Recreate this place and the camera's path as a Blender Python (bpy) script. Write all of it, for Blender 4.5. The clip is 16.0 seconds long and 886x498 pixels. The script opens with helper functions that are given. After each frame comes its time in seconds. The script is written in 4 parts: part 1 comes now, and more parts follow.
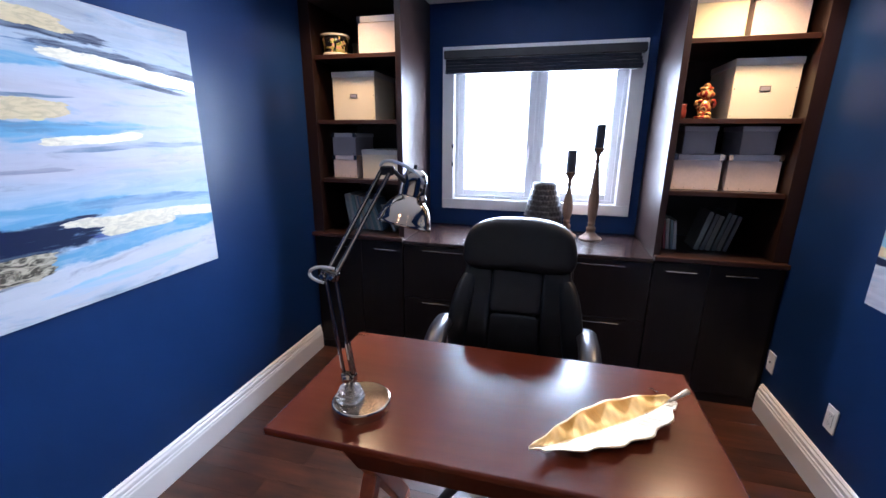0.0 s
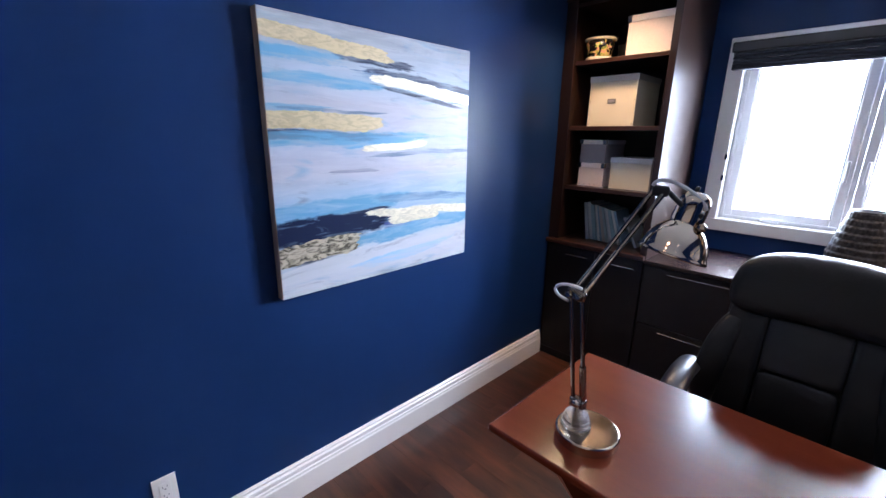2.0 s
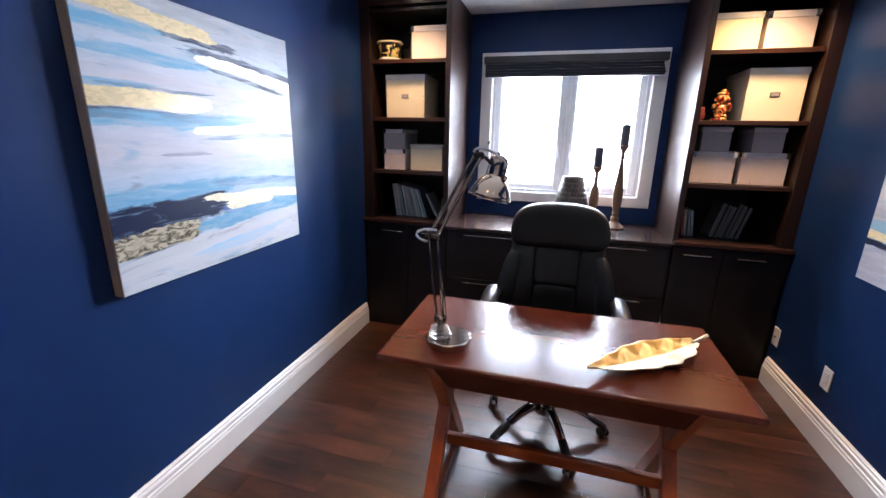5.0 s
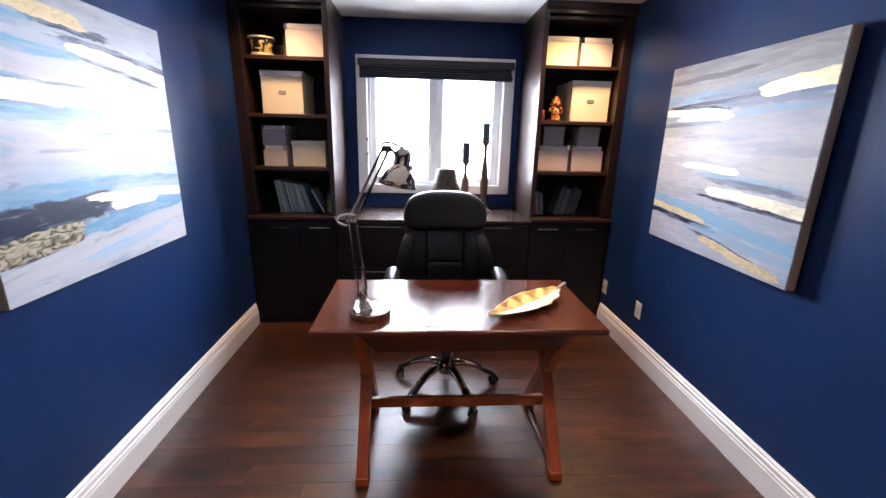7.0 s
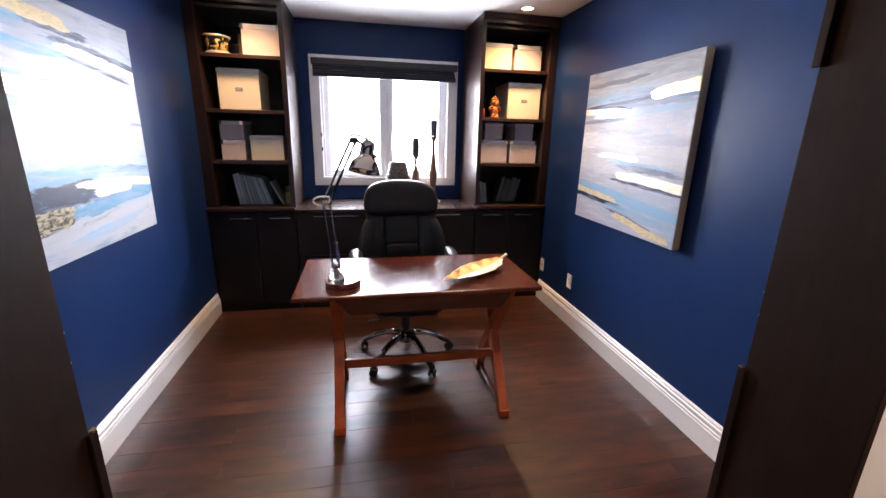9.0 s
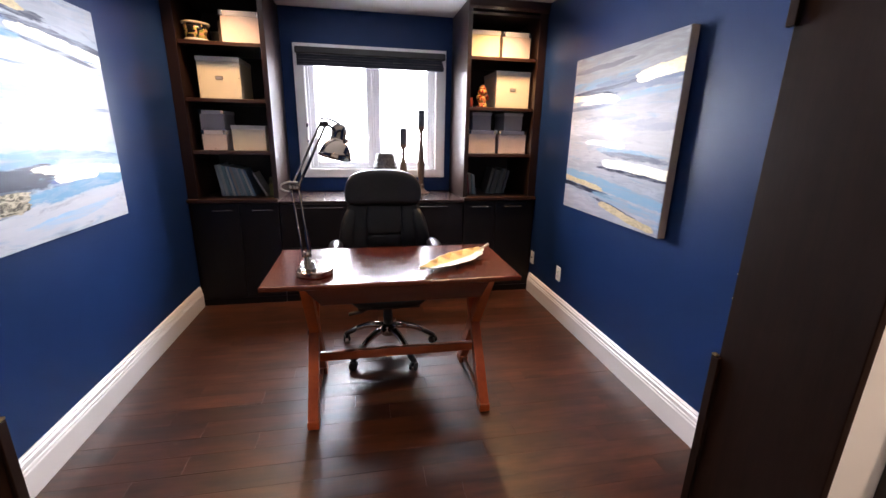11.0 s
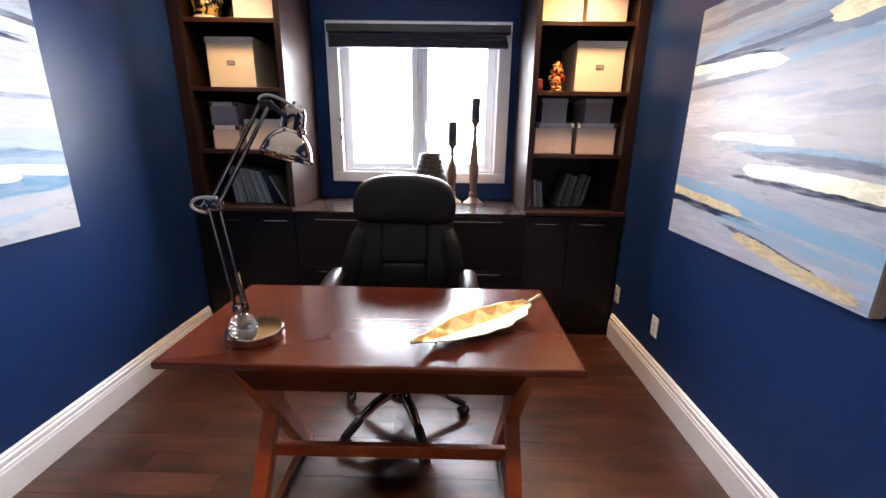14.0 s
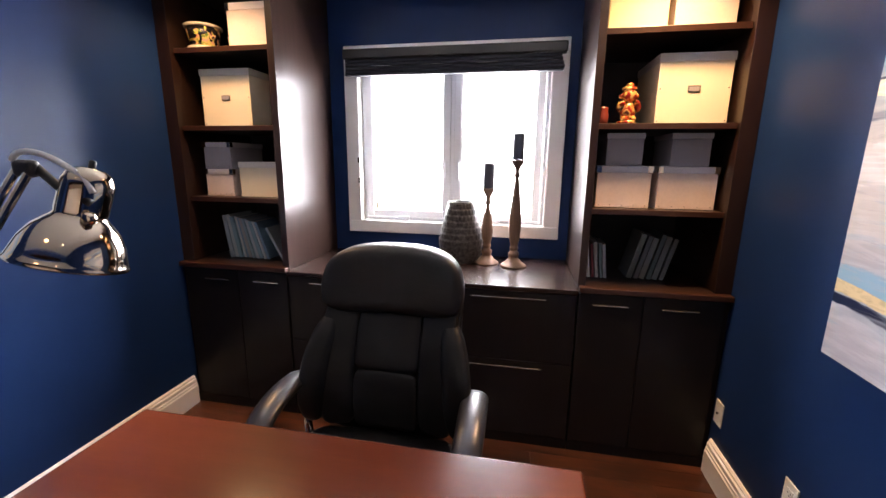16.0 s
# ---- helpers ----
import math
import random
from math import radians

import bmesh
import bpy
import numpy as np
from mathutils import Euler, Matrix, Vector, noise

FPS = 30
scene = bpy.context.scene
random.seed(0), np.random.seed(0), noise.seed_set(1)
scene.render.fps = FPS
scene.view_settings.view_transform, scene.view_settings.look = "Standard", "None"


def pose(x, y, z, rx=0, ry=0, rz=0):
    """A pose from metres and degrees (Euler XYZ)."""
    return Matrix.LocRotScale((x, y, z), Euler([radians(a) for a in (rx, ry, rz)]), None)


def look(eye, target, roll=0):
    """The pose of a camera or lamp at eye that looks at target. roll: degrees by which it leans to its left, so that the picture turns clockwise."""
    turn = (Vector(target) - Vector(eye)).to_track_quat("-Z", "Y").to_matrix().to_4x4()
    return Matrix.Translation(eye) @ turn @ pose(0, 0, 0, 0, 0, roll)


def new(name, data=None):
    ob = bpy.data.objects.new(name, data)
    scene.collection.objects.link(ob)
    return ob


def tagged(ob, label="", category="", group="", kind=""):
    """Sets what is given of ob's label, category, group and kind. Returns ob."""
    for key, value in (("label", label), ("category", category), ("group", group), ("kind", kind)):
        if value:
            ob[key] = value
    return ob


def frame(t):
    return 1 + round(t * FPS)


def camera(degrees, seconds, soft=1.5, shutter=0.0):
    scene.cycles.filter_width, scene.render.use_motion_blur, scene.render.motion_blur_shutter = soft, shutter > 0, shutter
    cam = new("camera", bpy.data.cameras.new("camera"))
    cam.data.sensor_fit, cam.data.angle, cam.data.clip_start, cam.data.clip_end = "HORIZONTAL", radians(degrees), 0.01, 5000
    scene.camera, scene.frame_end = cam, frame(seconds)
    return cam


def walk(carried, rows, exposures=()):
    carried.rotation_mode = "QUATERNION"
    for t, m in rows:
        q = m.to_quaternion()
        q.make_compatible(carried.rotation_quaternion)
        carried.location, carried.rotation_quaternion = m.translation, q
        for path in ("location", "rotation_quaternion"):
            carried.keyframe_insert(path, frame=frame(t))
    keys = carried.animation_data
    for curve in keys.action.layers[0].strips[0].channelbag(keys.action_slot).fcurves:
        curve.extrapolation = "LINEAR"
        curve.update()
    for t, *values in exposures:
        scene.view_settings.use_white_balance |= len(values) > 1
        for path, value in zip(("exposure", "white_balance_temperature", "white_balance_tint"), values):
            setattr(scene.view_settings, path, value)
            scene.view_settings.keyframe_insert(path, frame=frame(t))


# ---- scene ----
cam = camera(94.1, 16.0)
PATH = [
    (0, (0.046, -0.354, 1.536), (-0.442, 1.512, 1.007), 0.4),
    (0.5, (0.036, -0.308, 1.544), (-0.748, 1.457, 1.023), 0.5),
    (1, (0.028, -0.301, 1.553), (-1.023, 1.319, 1.033), 0.5),
    (1.5, (0.003, -0.321, 1.56), (-1.263, 1.135, 1.032), 0.7),
    (2, (-0.042, -0.364, 1.566), (-1.417, 0.987, 1.034), 0.8),
    (2.5, (-0.101, -0.409, 1.562), (-1.477, 0.942, 1.031), 0.9),
    (3, (-0.144, -0.449, 1.548), (-1.455, 0.964, 1.014), 1.1),
    (3.5, (-0.133, -0.495, 1.537), (-1.271, 1.063, 1.01), 1.2),
    (4, (-0.117, -0.578, 1.517), (-1.046, 1.115, 0.998), 1.3),
    (4.5, (-0.095, -0.675, 1.511), (-0.834, 1.109, 0.99), 1.4),
    (5, (-0.102, -0.752, 1.511), (-0.616, 1.106, 0.981), 1.2),
    (7.5, (-0.274, -1.113, 1.5), (-0.096, 0.808, 0.973), 1.4),
    (8, (-0.285, -1.207, 1.502), (-0.072, 0.711, 0.974), 1.4),
    (8.5, (-0.322, -1.285, 1.497), (-0.004, 0.617, 0.967), 1.4),
    (9, (-0.348, -1.356, 1.479), (0.032, 0.534, 0.948), 1.4),
    (9.5, (-0.354, -1.398, 1.467), (0.035, 0.488, 0.929), 1.3),
    (10, (-0.331, -1.414, 1.445), (0.063, 0.47, 0.904), 1.2),
    (12.5, (-0.004, -0.996, 1.407), (0.207, 0.916, 0.861), 1.1),
    (13, (0.042, -0.865, 1.399), (0.167, 1.054, 0.851), 1.0),
    (13.5, (0.097, -0.704, 1.391), (0.149, 1.219, 0.843), 0.8),
    (14, (0.142, -0.542, 1.38), (0.118, 1.382, 0.834), 0.8),
    (14.5, (0.156, -0.318, 1.397), (0.089, 1.604, 0.849), 0.9),
    (15, (0.174, -0.138, 1.406), (0.046, 1.783, 0.862), 0.9),
    (15.5, (0.284, 0.038, 1.44), (0.022, 1.947, 0.903), 0.7),
    (16, (0.36, 0.174, 1.466), (-0.009, 2.094, 1.044), 0.6),
]
LIGHTNESS = [(0, 0.38, 5350, 15), (2.5, 0.36, 5700, 15), (5, 0.41, 6050, 15), (9, 0.46, 6500, 19), (14, 0.43, 6600, 17), (16, 0.60, 7000, 19)]
walk(cam, [(t, look(eye, target, roll)) for t, eye, target, roll in PATH], LIGHTNESS)

# ---- light ----
world = bpy.data.worlds.new("sky")
scene.world = world
world.use_nodes = True
wn = world.node_tree.nodes
sky = wn.new("ShaderNodeTexSky")
sky.sky_type, sky.sun_disc, sky.sun_elevation, sky.sun_rotation = "NISHITA", False, radians(48), radians(20)
world.node_tree.links.new(sky.outputs[0], wn["Background"].inputs[0])
wn["Background"].inputs[1].default_value = 0.12

sun = new("sun", bpy.data.lights.new("sun", "SUN"))
sun.data.energy, sun.data.angle, sun.data.color = 1.0, radians(12), (1, 0.96, 0.9)
sun.matrix_world = look((2, 8, 9), (0, 0, 0))


def area_light(name, eye, target, w, h, power, color):
    d = bpy.data.lights.new(name, "AREA")
    d.shape, d.size, d.size_y, d.energy, d.color = "RECTANGLE", w, h, power, color
    ob = new(name, d)
    ob.matrix_world = look(eye, target)
    d.spread = radians(150)
    return ob


WINDOW_POWER = 126.0
area_light("window_daylight", (-0.1, 3.06, 1.52), (-0.40, 0.0, 0.75), 1.30, 1.10, WINDOW_POWER, (0.86, 0.93, 1.0))


def spot_light(name, x, y, z, power, color, size=110, radius=0.04, blend=0.6):
    d = bpy.data.lights.new(name, "SPOT")
    d.energy, d.color, d.spot_size, d.spot_blend, d.shadow_soft_size = power, color, radians(size), blend, radius
    ob = new(name, d)
    ob.matrix_world = look((x, y, z), (x, y + 0.0001, 0))
    return ob


WARM = (1.0, 0.62, 0.30)
ROOM_AND_FILL_LIGHTS = [(0.935, 1.98), (-1.17, 1.98), (0.45, -0.25), (-0.40, -0.25)]
for (lx, ly), power in zip(ROOM_AND_FILL_LIGHTS, (120, 66, 42, 42)):
    spot_light("downlight_or_fill_glow", lx, ly, 2.415, power, WARM, 130 if ly > 1 else 92, 0.08, 1.0)
HALL_FILL = [(-1.7, -1.5, 14), (1.55, -1.35, 130)]
for lx, ly, power in HALL_FILL:
    spot_light("hall_fill_glow", lx, ly, 2.415, power, (1.0, 0.80, 0.62), 140)


# ---- materials ----
class Mat:
    """A node material under construction."""

    def __init__(self, name, rough=0.5, metal=0.0, color=(0.5, 0.5, 0.5)):
        self.m = bpy.data.materials.new(name)
        self.m.use_nodes = True
        self.t = self.m.node_tree
        self.b = self.t.nodes["Principled BSDF"]
        self.set(Roughness=rough, Metallic=metal)
        self.b.inputs["Base Color"].default_value = (*color, 1)

    def set(self, **k):
        for n, v in k.items():
            self.b.inputs[n.replace("_", " ")].default_value = v
        return self

    def node(self, kind, props=(), **inputs):
        n = self.t.nodes.new("ShaderNode" + kind)
        for key, v in props:
            setattr(n, key, v)
        for key, v in inputs.items():
            s = n.inputs[int(key[1:])] if key[0] == "i" and key[1:].isdigit() else n.inputs[key]
            self.put(s, v)
        return n

    def put(self, socket, v):
        if isinstance(v, bpy.types.NodeSocket):
            self.t.links.new(v, socket)
        else:
            if socket.type == "RGBA" and len(v) == 3:
                v = (*v, 1)
            socket.default_value = v

    def math(self, op, a, b=0.0, clamp=False):
        n = self.node("Math", (("operation", op), ("use_clamp", clamp)))
        self.put(n.inputs[0], a)
        self.put(n.inputs[1], b)
        return n.outputs[0]

    def mix(self, f, a, b, mode="MIX"):
        n = self.node("MixRGB", (("blend_type", mode),))
        self.put(n.inputs[0], f)
        self.put(n.inputs[1], a)
        self.put(n.inputs[2], b)
        return n.outputs[0]

    def ramp(self, f, stops):
        n = self.node("ValToRGB")
        self.put(n.inputs[0], f)
        e = n.color_ramp.elements
        while len(e) < len(stops):
            e.new(0.5)
        for el, (p, c) in zip(e, stops):
            el.position, el.color = p, (*c, 1)
        return n.outputs[0]

    def coords(self, scale=(1, 1, 1), kind="Object", offset=None):
        c = self.node("TexCoord").outputs[kind]
        n = self.node("Mapping")
        self.put(n.inputs[0], c)
        n.inputs["Scale"].default_value = scale
        if offset is not None:
            self.put(n.inputs["Location"], offset)
        return n.outputs[0]

    def noise(self, vec, scale, detail=4.0, rough=0.55, dist=0.0):
        n = self.node("TexNoise", (), Scale=scale, Detail=detail, Roughness=rough, Distortion=dist)
        self.put(n.inputs["Vector"], vec)
        return n.outputs["Fac"]

    def bump(self, height, strength=0.2, distance=0.002):
        n = self.node("Bump", (), Strength=strength, Distance=distance)
        self.put(n.inputs["Height"], height)
        self.put(self.b.inputs["Normal"], n.outputs[0])
        return self

    def base(self, c):
        self.put(self.b.inputs["Base Color"], c)
        return self

    def rough(self, r):
        self.put(self.b.inputs["Roughness"], r)
        return self


def paint(name, color, rough=0.5, vary=0.08, bump=0.15, grain=220.0):
    m = Mat(name, rough)
    v = m.coords()
    big = m.noise(v, 1.4, 3)
    fine = m.noise(v, grain, 3)
    dark = tuple(c * (1 - vary) for c in color)
    light = tuple(min(1, c * (1 + vary)) for c in color)
    m.base(m.mix(m.math("ADD", m.math("MULTIPLY", big, 0.7), m.math("MULTIPLY", fine, 0.3)), dark, light))
    m.rough(m.math("ADD", m.math("MULTIPLY", big, 0.1), rough - 0.05))
    m.bump(fine, bump, 0.0008)
    return m.m


def wood(name, dark, light, axis=0, scale=1.0, rough=0.35, bump=0.15, coat=0.0, ring=14.0, random_shift=False, vary=0.0):
    """Wood grain along the axis 0, 1 or 2."""
    m = Mat(name, rough)
    s = [ring, ring, ring]
    s[axis] = ring * 0.07
    off = None
    if random_shift:
        r = m.node("ObjectInfo").outputs["Random"]
        comb = m.node("CombineXYZ")
        m.put(comb.inputs[0], m.math("MULTIPLY", r, 37.0))
        m.put(comb.inputs[1], m.math("MULTIPLY", r, 91.0))
        m.put(comb.inputs[2], m.math("MULTIPLY", r, 13.0))
        off = comb.outputs[0]
    v = m.coords([q * scale for q in s], offset=off)
    grain = m.noise(v, 1.0, 6, 0.65, 0.6)
    fine = m.noise(v, 7.0, 4, 0.7)
    big = m.noise(m.coords((3.5, 11, 5) if random_shift else (2, 2, 2), offset=off), 1.0, 3)
    f = m.math("ADD", m.math("MULTIPLY", grain, 0.65), m.math("MULTIPLY", fine, 0.35))
    c = m.ramp(f, [(0.30, dark), (0.52, tuple((a + b) / 2 for a, b in zip(dark, light))), (0.72, light)])
    c = m.mix(m.math("MULTIPLY", m.math("SUBTRACT", big, 0.32, True), 2.0, True) if random_shift else m.math("MULTIPLY", big, 0.45), c, tuple(q * 0.6 for q in dark))
    if random_shift and vary:
        r2 = m.node("ObjectInfo").outputs["Random"]
        hsv = m.node("HueSaturation")
        m.put(hsv.inputs["Value"], m.math("ADD", m.math("MULTIPLY", r2, vary), 1 - vary / 2))
        m.put(hsv.inputs["Color"], c)
        c = hsv.outputs[0]
    m.base(c)
    if bump > 0.005:
        m.rough(m.math("ADD", m.math("MULTIPLY", big, 0.08), rough - 0.04))
        m.bump(f, bump, 0.0012)
    m.b.inputs["Coat Weight"].default_value = coat
    m.b.inputs["Coat Roughness"].default_value = 0.19
    return m.m


def plain(name, color, rough=0.5, metal=0.0, vary=0.1, scale=60.0, bump=0.1, coat=0.0):
    m = Mat(name, rough, metal)
    v = m.coords()
    f = m.noise(v, scale, 4)
    big = m.noise(v, scale / 12, 2)
    g = m.math("ADD", m.math("MULTIPLY", f, 0.5), m.math("MULTIPLY", big, 0.5))
    m.base(m.mix(g, tuple(c * (1 - vary) for c in color), tuple(min(1, c * (1 + vary)) for c in color)))
    m.rough(m.math("ADD", m.math("MULTIPLY", f, 0.12), max(0.02, rough - 0.06)))
    m.bump(f, bump, 0.0006)
    m.b.inputs["Coat Weight"].default_value = coat
    return m.m


def glass(name, rough=0.0, color=(1, 1, 1), ior=1.45):
    m = Mat(name, rough, 0, color)
    m.set(Transmission_Weight=1.0, IOR=ior)
    return m.m


def emitter(name, color, strength):
    m = Mat(name, 0.5, 0, color)
    m.b.inputs["Emission Color"].default_value = (*color, 1)
    m.b.inputs["Emission Strength"].default_value = strength
    return m.m


def leather():
    """Black leather: a fine grain over soft creases."""
    m = Mat("black_leather", 0.42)
    m.set(Specular_IOR_Level=0.22)
    v = m.coords()
    grain = m.noise(v, 420, 4)
    crease = m.noise(m.coords((9, 9, 16)), 1.0, 5, 0.6, 1.2)
    m.base(m.mix(grain, (0.0068, 0.0066, 0.0070), (0.0105, 0.0100, 0.0105)))
    m.rough(m.math("ADD", m.math("MULTIPLY", crease, 0.16), 0.34))
    m.bump(m.math("ADD", m.math("MULTIPLY", grain, 0.06), crease), 0.22, 0.010)
    return m.m


BLUE = paint("blue_wall_paint", (0.0084, 0.0265, 0.092), 0.37, 0.06, 0.22, 160)
BLUE.node_tree.nodes["Principled BSDF"].inputs["Specular IOR Level"].default_value = 0.14
WHITE_TRIM = paint("white_trim_paint", (0.78, 0.76, 0.74), 0.32, 0.03, 0.05)
HALL_WHITE = paint("hall_wall_paint", (0.74, 0.71, 0.67), 0.6, 0.03, 0.15)
CEILING = paint("ceiling_paint", (0.80, 0.79, 0.77), 0.8, 0.03, 0.6, 90)
VINYL = plain("white_window_vinyl", (0.80, 0.80, 0.82), 0.3, vary=0.03)
FLOOR_WOOD = wood("dark_walnut_floor", (0.012, 0.0054, 0.0042), (0.140, 0.046, 0.022), 0, 1.0, 0.31, 0.15, 0.0, 5.0, True, 0.34)
GAP = plain("dark_joint", (0.040, 0.017, 0.011), 0.6)
ESP_V = wood("espresso_wood_upright", (0.012, 0.007, 0.006), (0.034, 0.017, 0.013), 2, 1.0, 0.30, 0.22, 0.0, 34)
ESP_H = wood("espresso_wood_level", (0.010, 0.006, 0.0058), (0.030, 0.015, 0.012), 0, 1.0, 0.32, 0.12, 0.15, 16)
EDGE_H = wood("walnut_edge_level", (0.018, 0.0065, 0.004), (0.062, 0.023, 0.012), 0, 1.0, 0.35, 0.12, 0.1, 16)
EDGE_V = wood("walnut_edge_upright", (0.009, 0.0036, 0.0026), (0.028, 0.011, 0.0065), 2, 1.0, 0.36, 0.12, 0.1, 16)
DOOR_DARK = wood("espresso_door_front", (0.0075, 0.0064, 0.0075), (0.0125, 0.0100, 0.0110), 2, 1.0, 0.38, 0.1, 0.0, 16)
JAMB = wood("espresso_jamb", (0.010, 0.0042, 0.0026), (0.026, 0.0105, 0.0062), 2, 1.0, 0.7, 0.15, 0.0, 22)
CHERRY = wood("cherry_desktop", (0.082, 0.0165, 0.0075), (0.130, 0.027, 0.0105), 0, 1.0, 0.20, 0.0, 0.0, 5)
CHERRY_LIT_V = wood("cherry_leg_warm_lit", (0.27, 0.042, 0.006), (0.56, 0.115, 0.016), 2, 1.0, 0.42, 0.08, 0.0, 12)
CHERRY_LIT_H = wood("cherry_rail_warm_lit", (0.25, 0.038, 0.006), (0.52, 0.100, 0.015), 0, 1.0, 0.38, 0.08, 0.0, 12)
LEATHER = leather()
ARM_PAD = plain("black_padded_vinyl", (0.020, 0.020, 0.024), 0.30, vary=0.1, scale=300, bump=0.2)
BLACK_PLASTIC = plain("black_plastic", (0.012, 0.012, 0.013), 0.4, vary=0.1, scale=200)
CHROME = plain("polished_chrome", (0.44, 0.37, 0.31), 0.08, 1.0, 0.03, 20, 0.02)
NICKEL = plain("brushed_nickel", (0.50, 0.43, 0.36), 0.14, 1.0, 0.05, 200, 0.05)
STEEL = plain("satin_steel", (0.38, 0.38, 0.38), 0.25, 1.0, 0.05, 200, 0.05)
GUN = plain("gunmetal_tube", (0.26, 0.24, 0.225), 0.12, 1.0, 0.1, 200, 0.05)
BRASS = plain("aged_brass", (0.55, 0.38, 0.16), 0.3, 1.0)
CLEAR = glass("clear_acrylic", 0.06, (0.97, 0.97, 0.98))
CLEAR.node_tree.nodes["Principled BSDF"].inputs["Transmission Weight"].default_value = 0.92
PANE = glass("window_glass", 0.0, (1, 1, 1), 1.1)
CORD = plain("clear_cord", (0.55, 0.57, 0.60), 0.15, vary=0.05)
CREAM = plain("cream_box_card", (0.70, 0.62, 0.47), 0.55, vary=0.04, scale=200)
CREAM_LID = plain("pale_lid_card", (0.60, 0.57, 0.52), 0.5, vary=0.04, scale=200)
PINK = plain("pale_woven_box", (0.66, 0.54, 0.49), 0.6, vary=0.20, scale=90, bump=0.5)
PINK_LID = plain("pale_woven_lid", (0.78, 0.70, 0.67), 0.5, vary=0.08, scale=90, bump=0.4)
MAUVE = plain("grey_mauve_box", (0.30, 0.28, 0.31), 0.6, vary=0.08, scale=90, bump=0.3)
MAUVE_LID = plain("grey_mauve_lid", (0.48, 0.46, 0.50), 0.5, vary=0.06, scale=90)
LABEL = plain("grey_label_plate", (0.18, 0.17, 0.15), 0.35, 0.6)
CANDLE = plain("charcoal_candle_wax", (0.040, 0.045, 0.065), 0.5, vary=0.15, scale=40, bump=0.3)
TURNED = wood("weathered_turned_wood", (0.11, 0.060, 0.035), (0.32, 0.19, 0.12), 2, 1.0, 0.45, 0.3, 0.0, 20)
BLIND = plain("navy_blind_fabric", (0.010, 0.012, 0.022), 0.75, vary=0.2, scale=150, bump=0.4)
BLIND_BOX = plain("dark_blind_cassette", (0.014, 0.012, 0.013), 0.35, vary=0.1)
PLATE = plain("white_plastic", (0.74, 0.72, 0.68), 0.3, vary=0.02)
PLATE_SLOT = plain("dark_slot", (0.03, 0.03, 0.03), 0.5)
OAK_EDGE = wood("pale_frame_wood", (0.60, 0.43, 0.28), (0.84, 0.63, 0.44), 2, 1.0, 0.5, 0.1, 0.0, 18)
for dull, level in ((ESP_V, 0.19), (DOOR_DARK, 0.25), (JAMB, 0.08)):
    dull.node_tree.nodes["Principled BSDF"].inputs["Specular IOR Level"].default_value = level
BACK_DARK = plain("cabinet_back_panel", (0.020, 0.016, 0.016), 0.6)
BULB = emitter("frosted_bulb", (1.0, 0.80, 0.55), 9.0)
PAPER = plain("page_edges", (0.55, 0.52, 0.46), 0.7, vary=0.1)


def vase_material():
    m = Mat("silvered_glass", 0.32, 0.45, (0.30, 0.28, 0.27))
    f = m.noise(m.coords(), 60, 3)
    m.base(m.ramp(f, [(0.3, (0.022, 0.020, 0.020)), (0.7, (0.085, 0.080, 0.078))]))
    return m.m


def gold_leaf_dish():
    m = Mat("gilded_dish", 0.36, 0.22, (0.9, 0.62, 0.22))
    f = m.noise(m.coords((60, 6, 6)), 1.0, 3)
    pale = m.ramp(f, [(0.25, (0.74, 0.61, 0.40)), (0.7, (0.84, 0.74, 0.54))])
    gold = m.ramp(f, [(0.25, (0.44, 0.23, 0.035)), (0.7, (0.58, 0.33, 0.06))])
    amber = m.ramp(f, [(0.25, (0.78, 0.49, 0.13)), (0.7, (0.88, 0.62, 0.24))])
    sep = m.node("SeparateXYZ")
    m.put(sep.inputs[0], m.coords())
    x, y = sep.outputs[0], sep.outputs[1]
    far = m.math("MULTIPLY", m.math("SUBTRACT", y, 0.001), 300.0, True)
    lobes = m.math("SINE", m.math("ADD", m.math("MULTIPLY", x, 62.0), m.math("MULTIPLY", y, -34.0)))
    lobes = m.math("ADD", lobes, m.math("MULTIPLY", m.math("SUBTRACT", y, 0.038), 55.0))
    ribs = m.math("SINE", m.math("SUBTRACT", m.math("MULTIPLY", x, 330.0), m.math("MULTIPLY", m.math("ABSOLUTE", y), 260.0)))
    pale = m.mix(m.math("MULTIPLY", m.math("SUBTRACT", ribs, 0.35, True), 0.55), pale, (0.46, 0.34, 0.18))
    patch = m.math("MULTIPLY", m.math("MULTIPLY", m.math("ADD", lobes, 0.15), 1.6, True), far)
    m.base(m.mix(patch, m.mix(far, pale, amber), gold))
    return m.m


def floral_pot():
    m = Mat("floral_glaze", 0.2, 0.0)
    v = m.coords()
    blot = m.noise(v, 26, 3, 0.5, 1.2)
    hue = m.noise(v, 48, 2)
    flower = m.ramp(hue, [(0.38, (0.16, 0.22, 0.04)), (0.50, (0.62, 0.50, 0.12)), (0.62, (0.66, 0.30, 0.20))])
    m.base(m.mix(m.ramp(blot, [(0.50, (0, 0, 0)), (0.54, (1, 1, 1))]), (0.010, 0.008, 0.008), flower))
    return m.m


def figurine_glaze():
    m = Mat("gilt_red_glaze", 0.22, 0.35)
    v = m.coords()
    f = m.noise(v, 38, 2, 0.5, 0.6)
    m.base(m.ramp(f, [(0.40, (0.28, 0.02, 0.015)), (0.50, (0.42, 0.10, 0.03)), (0.56, (0.80, 0.50, 0.16)), (0.68, (0.10, 0.03, 0.02))]))
    return m.m


